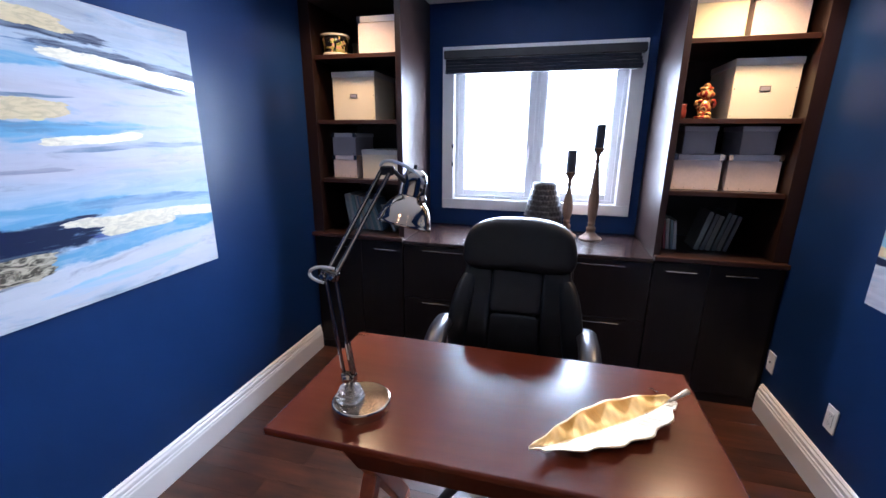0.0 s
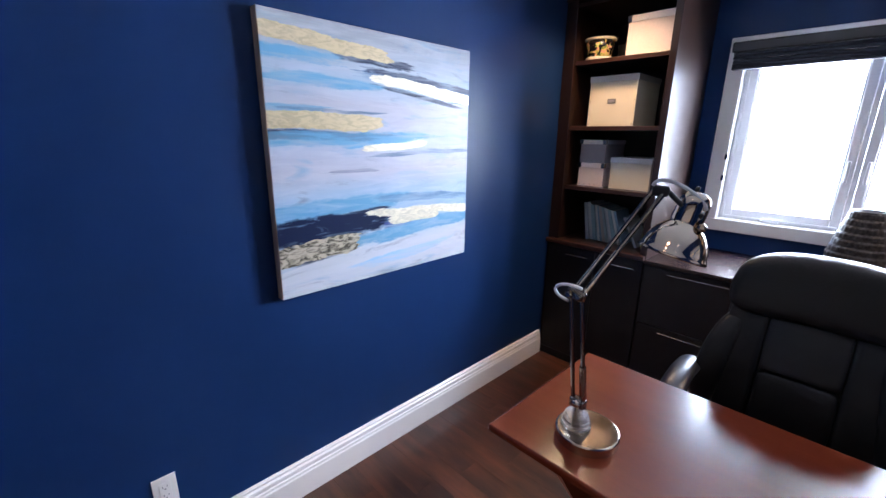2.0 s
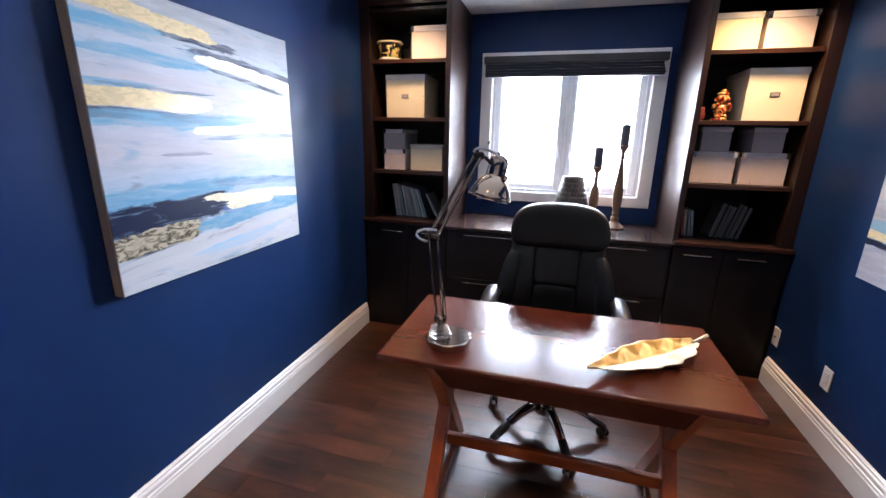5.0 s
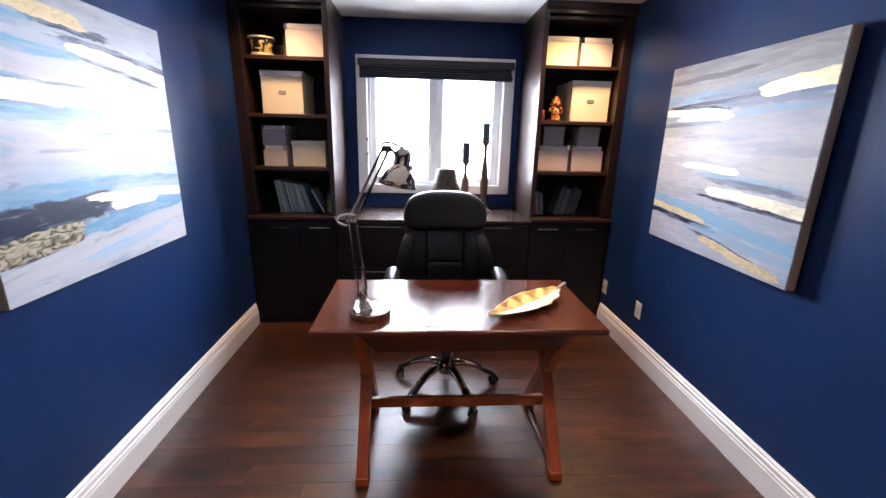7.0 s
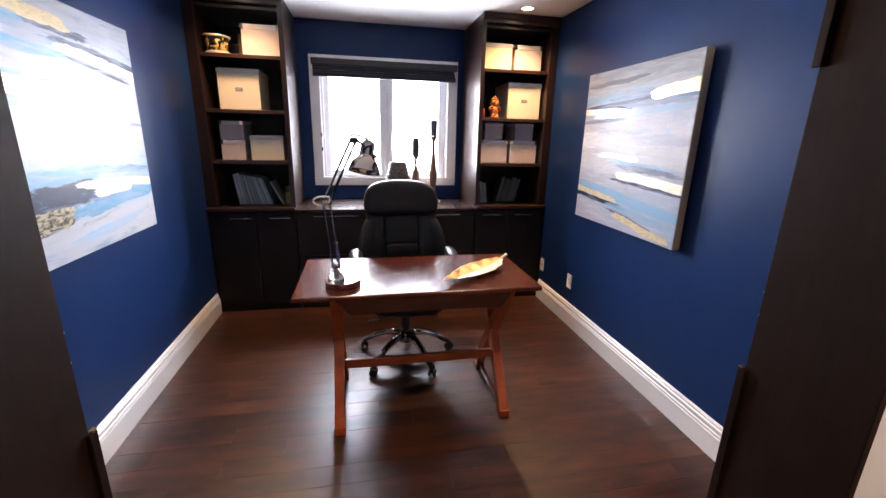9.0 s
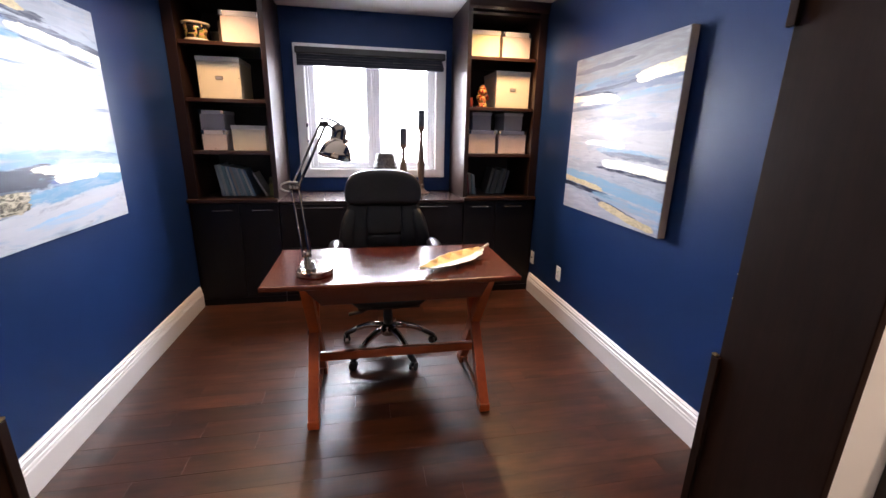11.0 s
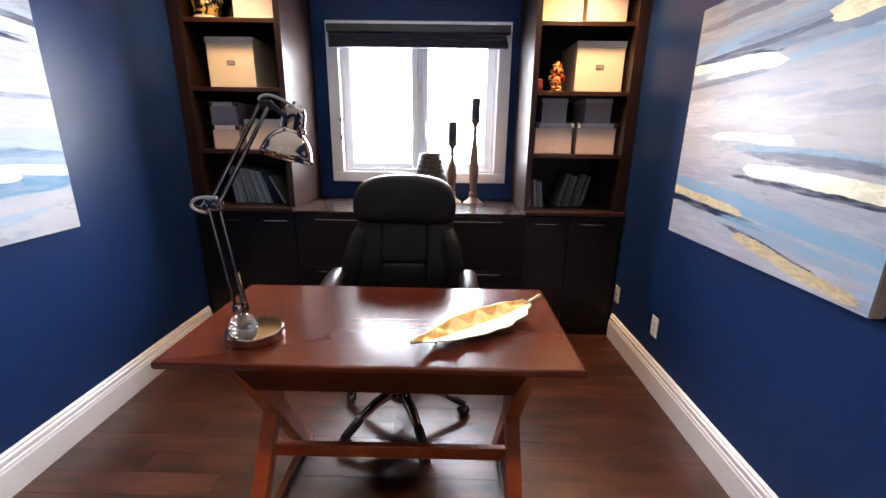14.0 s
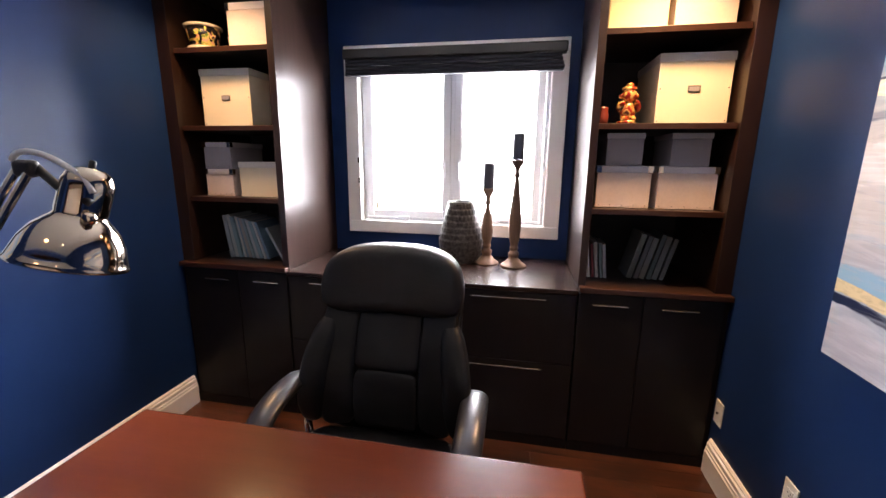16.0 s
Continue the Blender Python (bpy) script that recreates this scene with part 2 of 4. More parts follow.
VASE = vase_material()
GILT = gold_leaf_dish()
POT = floral_pot()
FIG = figurine_glaze()
CERAMIC = plain("cream_ceramic", (0.66, 0.58, 0.45), 0.25, vary=0.05)
RED_JAR = plain("dark_red_jar", (0.16, 0.03, 0.02), 0.3, vary=0.3)


def painting_material(name, ground, bands, strokes, size, origin, flip, gloss, shade):
    """Horizontal sweeps of paint and metal leaf on a canvas. u runs along the wall, v up, both 0 to 1."""
    m = Mat(name, 0.30)
    m.set(Specular_IOR_Level=gloss)
    c = m.node("TexCoord").outputs["Object"]
    sep = m.node("SeparateXYZ")
    m.put(sep.inputs[0], c)
    u = m.math("ADD", m.math("DIVIDE", sep.outputs[1], size if not flip else -size), 0.5)
    v = m.math("ADD", m.math("DIVIDE", sep.outputs[2], size), 0.5)
    comb = m.node("CombineXYZ")
    m.put(comb.inputs[0], u)
    m.put(comb.inputs[1], v)
    comb.inputs[2].default_value = origin
    uv = comb.outputs[0]

    def stretched(sx, sy, detail, dist=0.4):
        mp = m.node("Mapping")
        m.put(mp.inputs[0], uv)
        mp.inputs["Scale"].default_value = (sx, sy, 1)
        return m.noise(mp.outputs[0], 1.0, detail, 0.6, dist)

    wob = stretched(3.0, 9.0, 5)
    fine = stretched(16.0, 44.0, 6)
    brush = stretched(3.4, 27.0, 7, 1.3)
    leaf = stretched(17.0, 46.0, 7, 1.6)
    rips = stretched(2.0, 30.0, 3, 0.2)
    slow = stretched(2.2, 1.5, 2, 0.0)
    vv = m.math("ADD", v, m.math("MULTIPLY", m.math("SUBTRACT", wob, 0.5), 0.10))
    col = m.ramp(vv, [(p, tuple(q * shade for q in c)) for p, c in ground])
    col = m.mix(m.math("MULTIPLY", m.math("SUBTRACT", brush, 0.40, True), 1.1, True), col, (0.73, 0.73, 0.75))
    sweep = stretched(2.6, 14.0, 6, 1.6)
    col = m.mix(m.math("MULTIPLY", m.math("SUBTRACT", sweep, 0.55, True), 2.8, True), col, (0.15, 0.34, 0.52))
    sweep2 = stretched(2.9, 18.0, 6, 1.8)
    col = m.mix(m.math("MULTIPLY", m.math("SUBTRACT", sweep2, 0.58, True), 3.6, True), col, (0.18, 0.19, 0.25))

    def mask(u0, u1, va, vb, h, soft, ragged):
        um, hw = (u0 + u1) / 2, abs(u1 - u0) / 2
        slope = (vb - va) / max(u1 - u0, 0.01)
        x = m.math("SUBTRACT", u, um)
        line = m.math("ADD", m.math("MULTIPLY", x, slope), (va + vb) / 2)
        ny = m.math("DIVIDE", m.math("ABSOLUTE", m.math("SUBTRACT", m.math("ADD", v, m.math("MULTIPLY", m.math("SUBTRACT", slow, 0.5), 0.045)), line)), h / 2)
        nx = m.math("POWER", m.math("DIVIDE", m.math("ABSOLUTE", m.math("ADD", x, m.math("MULTIPLY", m.math("SUBTRACT", rips, 0.5), 0.16 if soft < 0.3 else 0.5))), hw), 8.0 if soft < 0.3 else 4.0)
        rag = m.math("ADD", m.math("MULTIPLY", m.math("SUBTRACT", wob, 0.5), ragged * 2.4), m.math("MULTIPLY", m.math("SUBTRACT", fine, 0.5), ragged * 2.0))
        d = m.math("ADD", m.math("ADD", m.math("POWER", ny, 2.0), nx), rag)
        return m.math("DIVIDE", m.math("SUBTRACT", 1.0 + soft, d), 2 * soft, True)

    for u0, u1, va, vb, h, color, strength in bands:
        k = m.math("MULTIPLY", mask(u0, u1, va, vb, h, 0.32, 1.0), m.math("ADD", m.math("MULTIPLY", m.math("SUBTRACT", brush, 0.5), 3.0), strength), True)
        col = m.mix(k, col, color)
    metal = 0.0
    for u0, u1, va, vb, h, color in strokes:
        k = mask(u0, u1, va, vb, h, 0.05, 0.75)
        leafy = m.mix(m.ramp(leaf, [(0.40, (0, 0, 0)), (0.56, (1, 1, 1))]), tuple(q * (0.16 if color[0] < 0.6 else 0.78) for q in color), color)
        col = m.mix(k, col, leafy)
        metal = k if isinstance(metal, float) else m.math("MAXIMUM", metal, k)
    m.base(col)
    m.put(m.b.inputs["Metallic"], m.math("MULTIPLY", metal, 0.2))
    m.rough(m.math("SUBTRACT", 0.36, m.math("MULTIPLY", metal, 0.08)))
    m.bump(m.math("ADD", brush, m.math("MULTIPLY", metal, 0.6)), 0.25, 0.0015)
    return m.m


SKY_B, DEEP, GREY, GOLD, PALE = (0.15, 0.34, 0.51), (0.008, 0.014, 0.045), (0.38, 0.37, 0.42), (0.70, 0.57, 0.34), (0.88, 0.80, 0.60)
GROUND_1 = [(0.0, (0.64, 0.66, 0.72)), (0.14, (0.70, 0.71, 0.75)), (0.24, (0.34, 0.52, 0.68)), (0.36, (0.40, 0.55, 0.70)), (0.47, (0.56, 0.54, 0.61)), (0.57, (0.52, 0.56, 0.66)), (0.72, (0.56, 0.54, 0.60)), (0.80, (0.46, 0.56, 0.66)), (0.90, (0.46, 0.50, 0.56)), (1.0, (0.40, 0.40, 0.43))]
PAINTING_1 = painting_material(
    "leaf_and_sky_canvas", GROUND_1,
    [(-0.1, 0.32, 0.875, 0.865, 0.045, SKY_B, 0.9), (0.0, 0.45, 0.80, 0.79, 0.04, SKY_B, 0.75), (0.35, 1.05, 0.84, 0.76, 0.05, (0.10, 0.20, 0.34), 0.6),
     (0.25, 0.62, 0.895, 0.875, 0.035, DEEP, 0.8), (0.38, 1.02, 0.845, 0.805, 0.04, (0.05, 0.06, 0.10), 0.75), (-0.1, 0.22, 0.70, 0.69, 0.03, SKY_B, 0.8),
     (-0.1, 0.50, 0.607, 0.600, 0.034, DEEP, 1.1), (-0.1, 0.75, 0.585, 0.60, 0.055, SKY_B, 0.8), (0.20, 0.44, 0.47, 0.475, 0.016, (0.22, 0.23, 0.30), 0.6),
     (-0.1, 0.60, 0.315, 0.345, 0.07, SKY_B, 0.85), (0.42, 1.05, 0.35, 0.31, 0.035, (0.12, 0.22, 0.36), 0.7), (-0.1, 0.55, 0.235, 0.262, 0.10, DEEP, 1.15), (0.2, 0.48, 0.29, 0.30, 0.03, DEEP, 0.9),
     (0.45, 0.66, 0.225, 0.23, 0.035, (0.08, 0.11, 0.30), 0.55), (0.32, 1.05, 0.175, 0.215, 0.06, SKY_B, 0.85), (0.3, 0.9, 0.06, 0.10, 0.04, (0.35, 0.55, 0.72), 0.6),
     (0.02, 0.50, 0.695, 0.690, 0.010, (0.10, 0.16, 0.24), 0.6), (0.40, 0.95, 0.800, 0.735, 0.018, DEEP, 0.7), (0.0, 0.32, 0.125, 0.15, 0.022, DEEP, 0.7), (0.45, 1.0, 0.53, 0.535, 0.02, (0.10, 0.16, 0.24), 0.6)],
    [(-0.05, 0.54, 0.94, 0.90, 0.052, GOLD), (0.42, 1.1, 0.825, 0.765, 0.045, PALE), (-0.1, 0.48, 0.655, 0.655, 0.058, GOLD), (0.37, 0.72, 0.56, 0.565, 0.028, PALE),
     (0.38, 1.1, 0.290, 0.245, 0.040, PALE), (0.50, 0.82, 0.248, 0.240, 0.045, PALE), (-0.08, 0.34, 0.165, 0.180, 0.082, (0.58, 0.50, 0.36))], 1.015, 3.0, False, 0.17, 0.84)
GROUND_2 = [(0.0, (0.50, 0.50, 0.58)), (0.10, (0.55, 0.55, 0.63)), (0.20, (0.46, 0.52, 0.62)), (0.30, (0.52, 0.52, 0.58)), (0.42, (0.68, 0.66, 0.66)), (0.58, (0.76, 0.73, 0.71)), (0.68, (0.56, 0.55, 0.58)), (0.78, (0.40, 0.43, 0.50)), (0.88, (0.52, 0.49, 0.46)), (1.0, (0.40, 0.38, 0.38))]
PAINTING_2 = painting_material(
    "leaf_and_cloud_canvas", GROUND_2,
    [(-0.1, 0.75, 0.80, 0.84, 0.05, (0.22, 0.38, 0.52), 0.6), (0.3, 1.05, 0.78, 0.80, 0.09, (0.16, 0.20, 0.28), 0.75), (0.45, 1.05, 0.71, 0.74, 0.03, (0.22, 0.38, 0.52), 0.6),
     (-0.1, 0.45, 0.665, 0.69, 0.025, (0.16, 0.18, 0.24), 0.85), (0.55, 1.05, 0.55, 0.57, 0.06, GREY, 0.8), (0.34, 0.95, 0.42, 0.41, 0.035, (0.22, 0.38, 0.52), 0.7),
     (0.45, 1.05, 0.405, 0.385, 0.035, (0.14, 0.15, 0.20), 0.85), (-0.1, 1.1, 0.265, 0.16, 0.065, (0.22, 0.38, 0.52), 0.9), (-0.1, 0.56, 0.185, 0.155, 0.03, DEEP, 1.0),
     (0.38, 0.85, 0.125, 0.065, 0.025, (0.03, 0.04, 0.08), 0.95), (0.3, 1.1, 0.16, 0.10, 0.05, (0.22, 0.38, 0.52), 0.7),
     (0.0, 0.6, 0.90, 0.92, 0.03, (0.20, 0.19, 0.20), 0.8), (0.0, 0.5, 0.765, 0.75, 0.022, DEEP, 0.85), (0.44, 1.05, 0.315, 0.295, 0.022, DEEP, 0.85), (0.1, 0.7, 0.60, 0.61, 0.03, (0.30, 0.33, 0.40), 0.5), (-0.1, 0.72, 0.55, 0.52, 0.13, (0.74, 0.71, 0.72), 0.45), (0.0, 0.9, 0.765, 0.80, 0.020, (0.05, 0.06, 0.10), 0.9), (0.0, 0.4, 0.49, 0.49, 0.03, GREY, 0.5)],
    [(0.66, 1.1, 0.80, 0.85, 0.065, (0.88, 0.74, 0.46)), (-0.1, 0.50, 0.745, 0.725, 0.040, PALE), (0.1, 0.52, 0.705, 0.71, 0.03, PALE), (0.24, 0.62, 0.465, 0.45, 0.03, (0.85, 0.82, 0.78)),
     (0.44, 1.1, 0.35, 0.325, 0.048, PALE), (-0.08, 0.46, 0.225, 0.185, 0.036, GOLD), (0.44, 0.98, 0.10, 0.035, 0.042, GOLD)], 1.01, 8.0, True, 0.10, 0.70)


# ---- mesh tools ----
def linked(name, bm, mat, parent=None, label="", smooth=False):
    me = bpy.data.meshes.new(name)
    bm.to_mesh(me)
    bm.free()
    if smooth:
        for p in me.polygons:
            p.use_smooth = True
    if mat:
        me.materials.append(mat)
    ob = new(name, me)
    if parent:
        ob.parent = parent
    if label:
        ob["label"] = label
    return ob


def part(name, bm, mat, parent, label="", smooth=False):
    return linked(name, bm, mat, parent, label, smooth)


def thing(name, label, category, at=(0, 0, 0), group="", rz=0.0):
    e = new(name)
    e.empty_display_size = 0.1
    e.matrix_world = pose(at[0], at[1], at[2], 0, 0, rz)
    return tagged(e, label, category, group)


def add_box(bm, x0, x1, y0, y1, z0, z1, bevel=0.0, segments=2, m=None):
    tmp = bmesh.new()
    bmesh.ops.create_cube(tmp, size=1)
    bmesh.ops.scale(tmp, vec=(abs(x1 - x0), abs(y1 - y0), abs(z1 - z0)), verts=tmp.verts)
    if bevel > 0:
        bmesh.ops.bevel(tmp, geom=tmp.edges[:], offset=bevel, segments=segments, affect="EDGES", profile=0.5)
    bmesh.ops.translate(tmp, vec=((x0 + x1) / 2, (y0 + y1) / 2, (z0 + z1) / 2), verts=tmp.verts)
    if m is not None:
        bmesh.ops.transform(tmp, matrix=m, verts=tmp.verts)
    join(bm, tmp)
    return bm


def join(bm, tmp):
    me = bpy.data.meshes.new("tmp")
    tmp.to_mesh(me)
    tmp.free()
    bm.from_mesh(me)
    bpy.data.meshes.remove(me)


def box(x0, x1, y0, y1, z0, z1, bevel=0.0, segments=2, m=None):
    return add_box(bmesh.new(), x0, x1, y0, y1, z0, z1, bevel, segments, m)


def add_lathe(bm, profile, n=32, m=None, cap=True):
    """A turned shape from (radius, z) pairs."""
    tmp = bmesh.new()
    rings = []
    for r, z in profile:
        rings.append([tmp.verts.new((r * math.cos(2 * math.pi * i / n), r * math.sin(2 * math.pi * i / n), z)) for i in range(n)])
    for a, b in zip(rings, rings[1:]):
        for i in range(n):
            tmp.faces.new((a[i], a[(i + 1) % n], b[(i + 1) % n], b[i]))
    if cap:
        tmp.faces.new(rings[0][::-1])
        tmp.faces.new(rings[-1])
    if m is not None:
        bmesh.ops.transform(tmp, matrix=m, verts=tmp.verts)
    bmesh.ops.recalc_face_normals(tmp, faces=tmp.faces)
    join(bm, tmp)
    return bm


def lathe(profile, n=32, m=None, cap=True):
    return add_lathe(bmesh.new(), profile, n, m, cap)


def add_tube(bm, pts, r, n=10, cap=True, flat=1.0, radii=None):
    """A tube through the points. flat squeezes it across its upright side."""
    pts = [Vector(p) for p in pts]
    tmp = bmesh.new()
    rings = []
    for i, p in enumerate(pts):
        d = (pts[min(i + 1, len(pts) - 1)] - pts[max(i - 1, 0)]).normalized()
        ref = Vector((0, 0, 1)) if abs(d.z) < 0.95 else Vector((1, 0, 0))
        s = d.cross(ref).normalized()
        t = s.cross(d).normalized()
        q = radii[i] if radii else r
        rings.append([tmp.verts.new(p + (s * math.cos(a) + t * math.sin(a) * flat) * q) for a in (2 * math.pi * k / n for k in range(n))])
    for a, b in zip(rings, rings[1:]):
        for k in range(n):
            tmp.faces.new((a[k], a[(k + 1) % n], b[(k + 1) % n], b[k]))
    if cap:
        tmp.faces.new(rings[0][::-1])
        tmp.faces.new(rings[-1])
    bmesh.ops.recalc_face_normals(tmp, faces=tmp.faces)
    join(bm, tmp)
    return bm


def tube(pts, r, n=10, cap=True, flat=1.0, radii=None):
    return add_tube(bmesh.new(), pts, r, n, cap, flat, radii)


def bezier(a, b, c, d, n=14):
    a, b, c, d = map(Vector, (a, b, c, d))
    return [a * (1 - t) ** 3 + b * 3 * t * (1 - t) ** 2 + c * 3 * t * t * (1 - t) + d * t ** 3 for t in (i / n for i in range(n + 1))]


def pad(w, d, h, n=12, power=4.0, fn=None):
    """A stuffed cushion: a rounded box w x d x h about the origin, bent by fn(point)."""
    bm = bmesh.new()
    bmesh.ops.create_cube(bm, size=2)
    bmesh.ops.subdivide_edges(bm, edges=bm.edges[:], cuts=n, use_grid_fill=True)
    for v in bm.verts:
        p = v.co
        k = (abs(p.x) ** power + abs(p.y) ** power + abs(p.z) ** power) ** (1 / power)
        q = p / k
        v.co = Vector((q.x * w / 2, q.y * d / 2, q.z * h / 2))
        if fn:
            v.co = fn(v.co)
    return bm


def prism(profile, axis, a, b, bevel=0.0):
    """A profile of 2D points drawn out along x or y from a to b."""
    bm = bmesh.new()
    ends = []
    for q in (a, b):
        ends.append([bm.verts.new((q, p[0], p[1]) if axis == "x" else (p[0], q, p[1])) for p in profile])
    n = len(profile)
    for i in range(n):
        bm.faces.new((ends[0][i], ends[0][(i + 1) % n], ends[1][(i + 1) % n], ends[1][i]))
    bm.faces.new(ends[0][::-1])
    bm.faces.new(ends[1])
    bmesh.ops.recalc_face_normals(bm, faces=bm.faces)
    if bevel:
        bmesh.ops.bevel(bm, geom=bm.edges[:], offset=bevel, segments=2, affect="EDGES")
    return bm


def structure(name, bm, mat, label="", parent=None, smooth=False):
    return tagged(linked(name, bm, mat, parent, "", smooth), label, "", "", "structure")


# ---- the room ----
XL, XR, YB, YS, YH = -1.55, 1.305, 2.772, -0.69, -0.80
YJ = -0.512
CEIL = 2.43
JL, JR = -0.915, 0.695
WX0, WX1, WZ0, WZ1 = -0.70, 0.495, 1.06, 2.07

wall = box(XL - 0.12, WX0, YB, YB + 0.14, 0, CEIL)
add_box(wall, WX1, XR + 0.12, YB, YB + 0.14, 0, CEIL)
add_box(wall, WX0, WX1, YB, YB + 0.14, 0, WZ0)
add_box(wall, WX0, WX1, YB, YB + 0.14, WZ1, CEIL)
structure("wall_north", wall, BLUE, "deep blue painted wall round the window")
structure("wall_west", box(XL - 0.12, XL, YS, YB, 0, CEIL), BLUE, "deep blue painted side wall with a satin sheen")
structure("wall_east", box(XR, XR + 0.12, YS, YB, 0, CEIL), BLUE, "deep blue painted side wall with a satin sheen")
wall = box(XL - 0.12, JL - 0.02, YS - 0.055, YS, 0, CEIL)
add_box(wall, JR + 0.02, XR + 0.12, YS - 0.055, YS, 0, CEIL)
add_box(wall, JL - 0.02, JR + 0.02, YS - 0.055, YS, 2.12, CEIL)
structure("wall_south", wall, BLUE, "deep blue painted wall round the entrance")
wall = box(-2.4, JL - 0.02, YH, YS - 0.056, 0, CEIL)
add_box(wall, JR + 0.02, 2.4, YH, YS - 0.056, 0, CEIL)
add_box(wall, JL - 0.02, JR + 0.02, YH, YS - 0.056, 2.12, CEIL)
structure("wall_hall_north", wall, HALL_WHITE, "warm white painted hallway wall")
structure("wall_hall_south", box(-2.4, 2.4, -2.82, -2.7, 0, CEIL), HALL_WHITE, "warm white painted hallway wall")
structure("wall_hall_west", box(-2.52, -2.4, -2.82, YH, 0, CEIL), HALL_WHITE, "warm white painted hallway wall")
structure("wall_hall_east", box(2.4, 2.52, -2.82, YH, 0, CEIL), HALL_WHITE, "warm white painted hallway wall")
structure("ceiling", box(-2.52, 2.52, -2.82, YB + 0.14, CEIL, CEIL + 0.12), CEILING, "white lightly textured ceiling")

jamb = thing("door_frame", "dark espresso wooden lining of the wide double doorway", "door frame")
for side, x0, x1 in (("l", JL - 0.02, JL), ("r", JR, JR + 0.02)):
    part("jamb", box(x0, x1, YH - 0.006, YJ, 0, 2.12, 0.002), JAMB, jamb)
    xa, xb = (JL + 0.0005, JL + 0.009) if side == "l" else (JR - 0.012, JR - 0.0005)
    part("stop", box(xa, xb, YJ - 0.012, YJ + 0.012, 0, 0.868, 0.002), JAMB, jamb)
    part("stop", box(xa, xb, YJ - 0.012, YJ + 0.010, 1.65, 2.10, 0.002), JAMB, jamb)
    part("latch_pin", box(xa, xb, YJ - 0.002, YJ + 0.012, 0.869, 0.874, 0.001), BRASS, jamb, "small brass pin")
    ca, cb = (x0 - 0.016, x0 - 0.0005) if side == "l" else (x1 + 0.0005, x1 + 0.016)
    part("rear_lining", box(ca, cb, YS + 0.001, YJ - 0.001, 0, 2.12, 0.002), JAMB, jamb)
    for z in (1.03, 1.095):
        part("latch_tongue", box((x0 + x1) / 2 - 0.005, (x0 + x1) / 2 + 0.007, YJ + 0.0003, YJ + 0.005, z - 0.003, z + 0.003, 0.001), BRASS, jamb, "brass latch tongue")
part("head", box(JL, JR, YH - 0.006, YJ, 2.10, 2.12, 0.002), JAMB, jamb)

BASE = [(0, 0), (0.020, 0), (0.020, 0.112), (0.017, 0.118), (0.017, 0.128), (0.0135, 0.133), (0.0145, 0.140), (0.0145, 0.152), (0.009, 0.160), (0.010, 0.167), (0.004, 0.175), (0, 0.175)]
base = prism([(XL + x * 1.3, z) for x, z in BASE], "y", YS, 2.13)
structure("baseboard", base, WHITE_TRIM, "white moulded skirting board")
base = prism([(XR - x * 1.3, z) for x, z in BASE], "y", YS, 2.13)
structure("baseboard", base, WHITE_TRIM, "white moulded skirting board")
for a, b in ((XL + 0.03, JL - 0.038), (JR + 0.038, XR - 0.03)):
    structure("baseboard", prism([(YS + x, z) for x, z in BASE], "x", a, b), WHITE_TRIM, "white moulded skirting board")


# ---- the window ----
win = tagged(new("window_1"), "white vinyl double casement window, closed and bright with daylight", "window", "", "structure")
CX0, CX1, CZ0, CZ1 = -0.778, 0.581, 0.992, 2.146
CY = YB - 0.019
for nm, b in (("casing_top", (CX0, CX1, CZ1 - 0.075, CZ1)), ("casing_bottom", (CX0, CX1, CZ0, CZ0 + 0.075)), ("casing_side", (CX0, CX0 + 0.085, CZ0 + 0.0755, CZ1 - 0.0755)), ("casing_side", (CX1 - 0.09, CX1, CZ0 + 0.0755, CZ1 - 0.0755))):
    bm = box(b[0], b[1], CY, YB - 0.0005, b[2], b[3], 0.004)
    part(nm, bm, WHITE_TRIM, win)
lx0, lx1, lz0, lz1 = CX0 + 0.079, CX1 - 0.084, CZ0 + 0.069, CZ1 - 0.069
part("reveal", box(lx0, lx0 + 0.008, CY + 0.003, YB + 0.135, lz0, lz1), WHITE_TRIM, win)
part("reveal", box(lx1 - 0.008, lx1, CY + 0.003, YB + 0.135, lz0, lz1), WHITE_TRIM, win)
part("reveal", box(lx0 + 0.0085, lx1 - 0.0085, CY + 0.003, YB + 0.135, lz1 - 0.008, lz1), WHITE_TRIM, win)
part("window_sill", box(lx0 + 0.0085, lx1 - 0.0085, CY + 0.003, YB + 0.135, lz0, lz0 + 0.008), WHITE_TRIM, win)
fy0, fy1 = 2.815, 2.86
ix0, ix1, iz0, iz1 = lx0 + 0.009, lx1 - 0.009, lz0 + 0.009, lz1 - 0.009
MID0, MID1 = -0.159, -0.028
fr = box(ix0, ix0 + 0.022, fy0 + 0.012, fy1 + 0.03, iz0, iz1, 0.003)
add_box(fr, ix1 - 0.022, ix1, fy0 + 0.012, fy1 + 0.03, iz0, iz1, 0.003)
add_box(fr, ix0 + 0.022, ix1 - 0.022, fy0 + 0.012, fy1 + 0.03, iz0, iz0 + 0.02, 0.003)
add_box(fr, ix0 + 0.022, ix1 - 0.022, fy0 + 0.012, fy1 + 0.03, iz1 - 0.02, iz1, 0.003)
add_box(fr, (MID0 + MID1) / 2 - 0.012, (MID0 + MID1) / 2 + 0.012, fy0 + 0.012, fy1 + 0.03, iz0 + 0.02, iz1 - 0.02, 0.003)
part("window_frame", fr, VINYL, win)
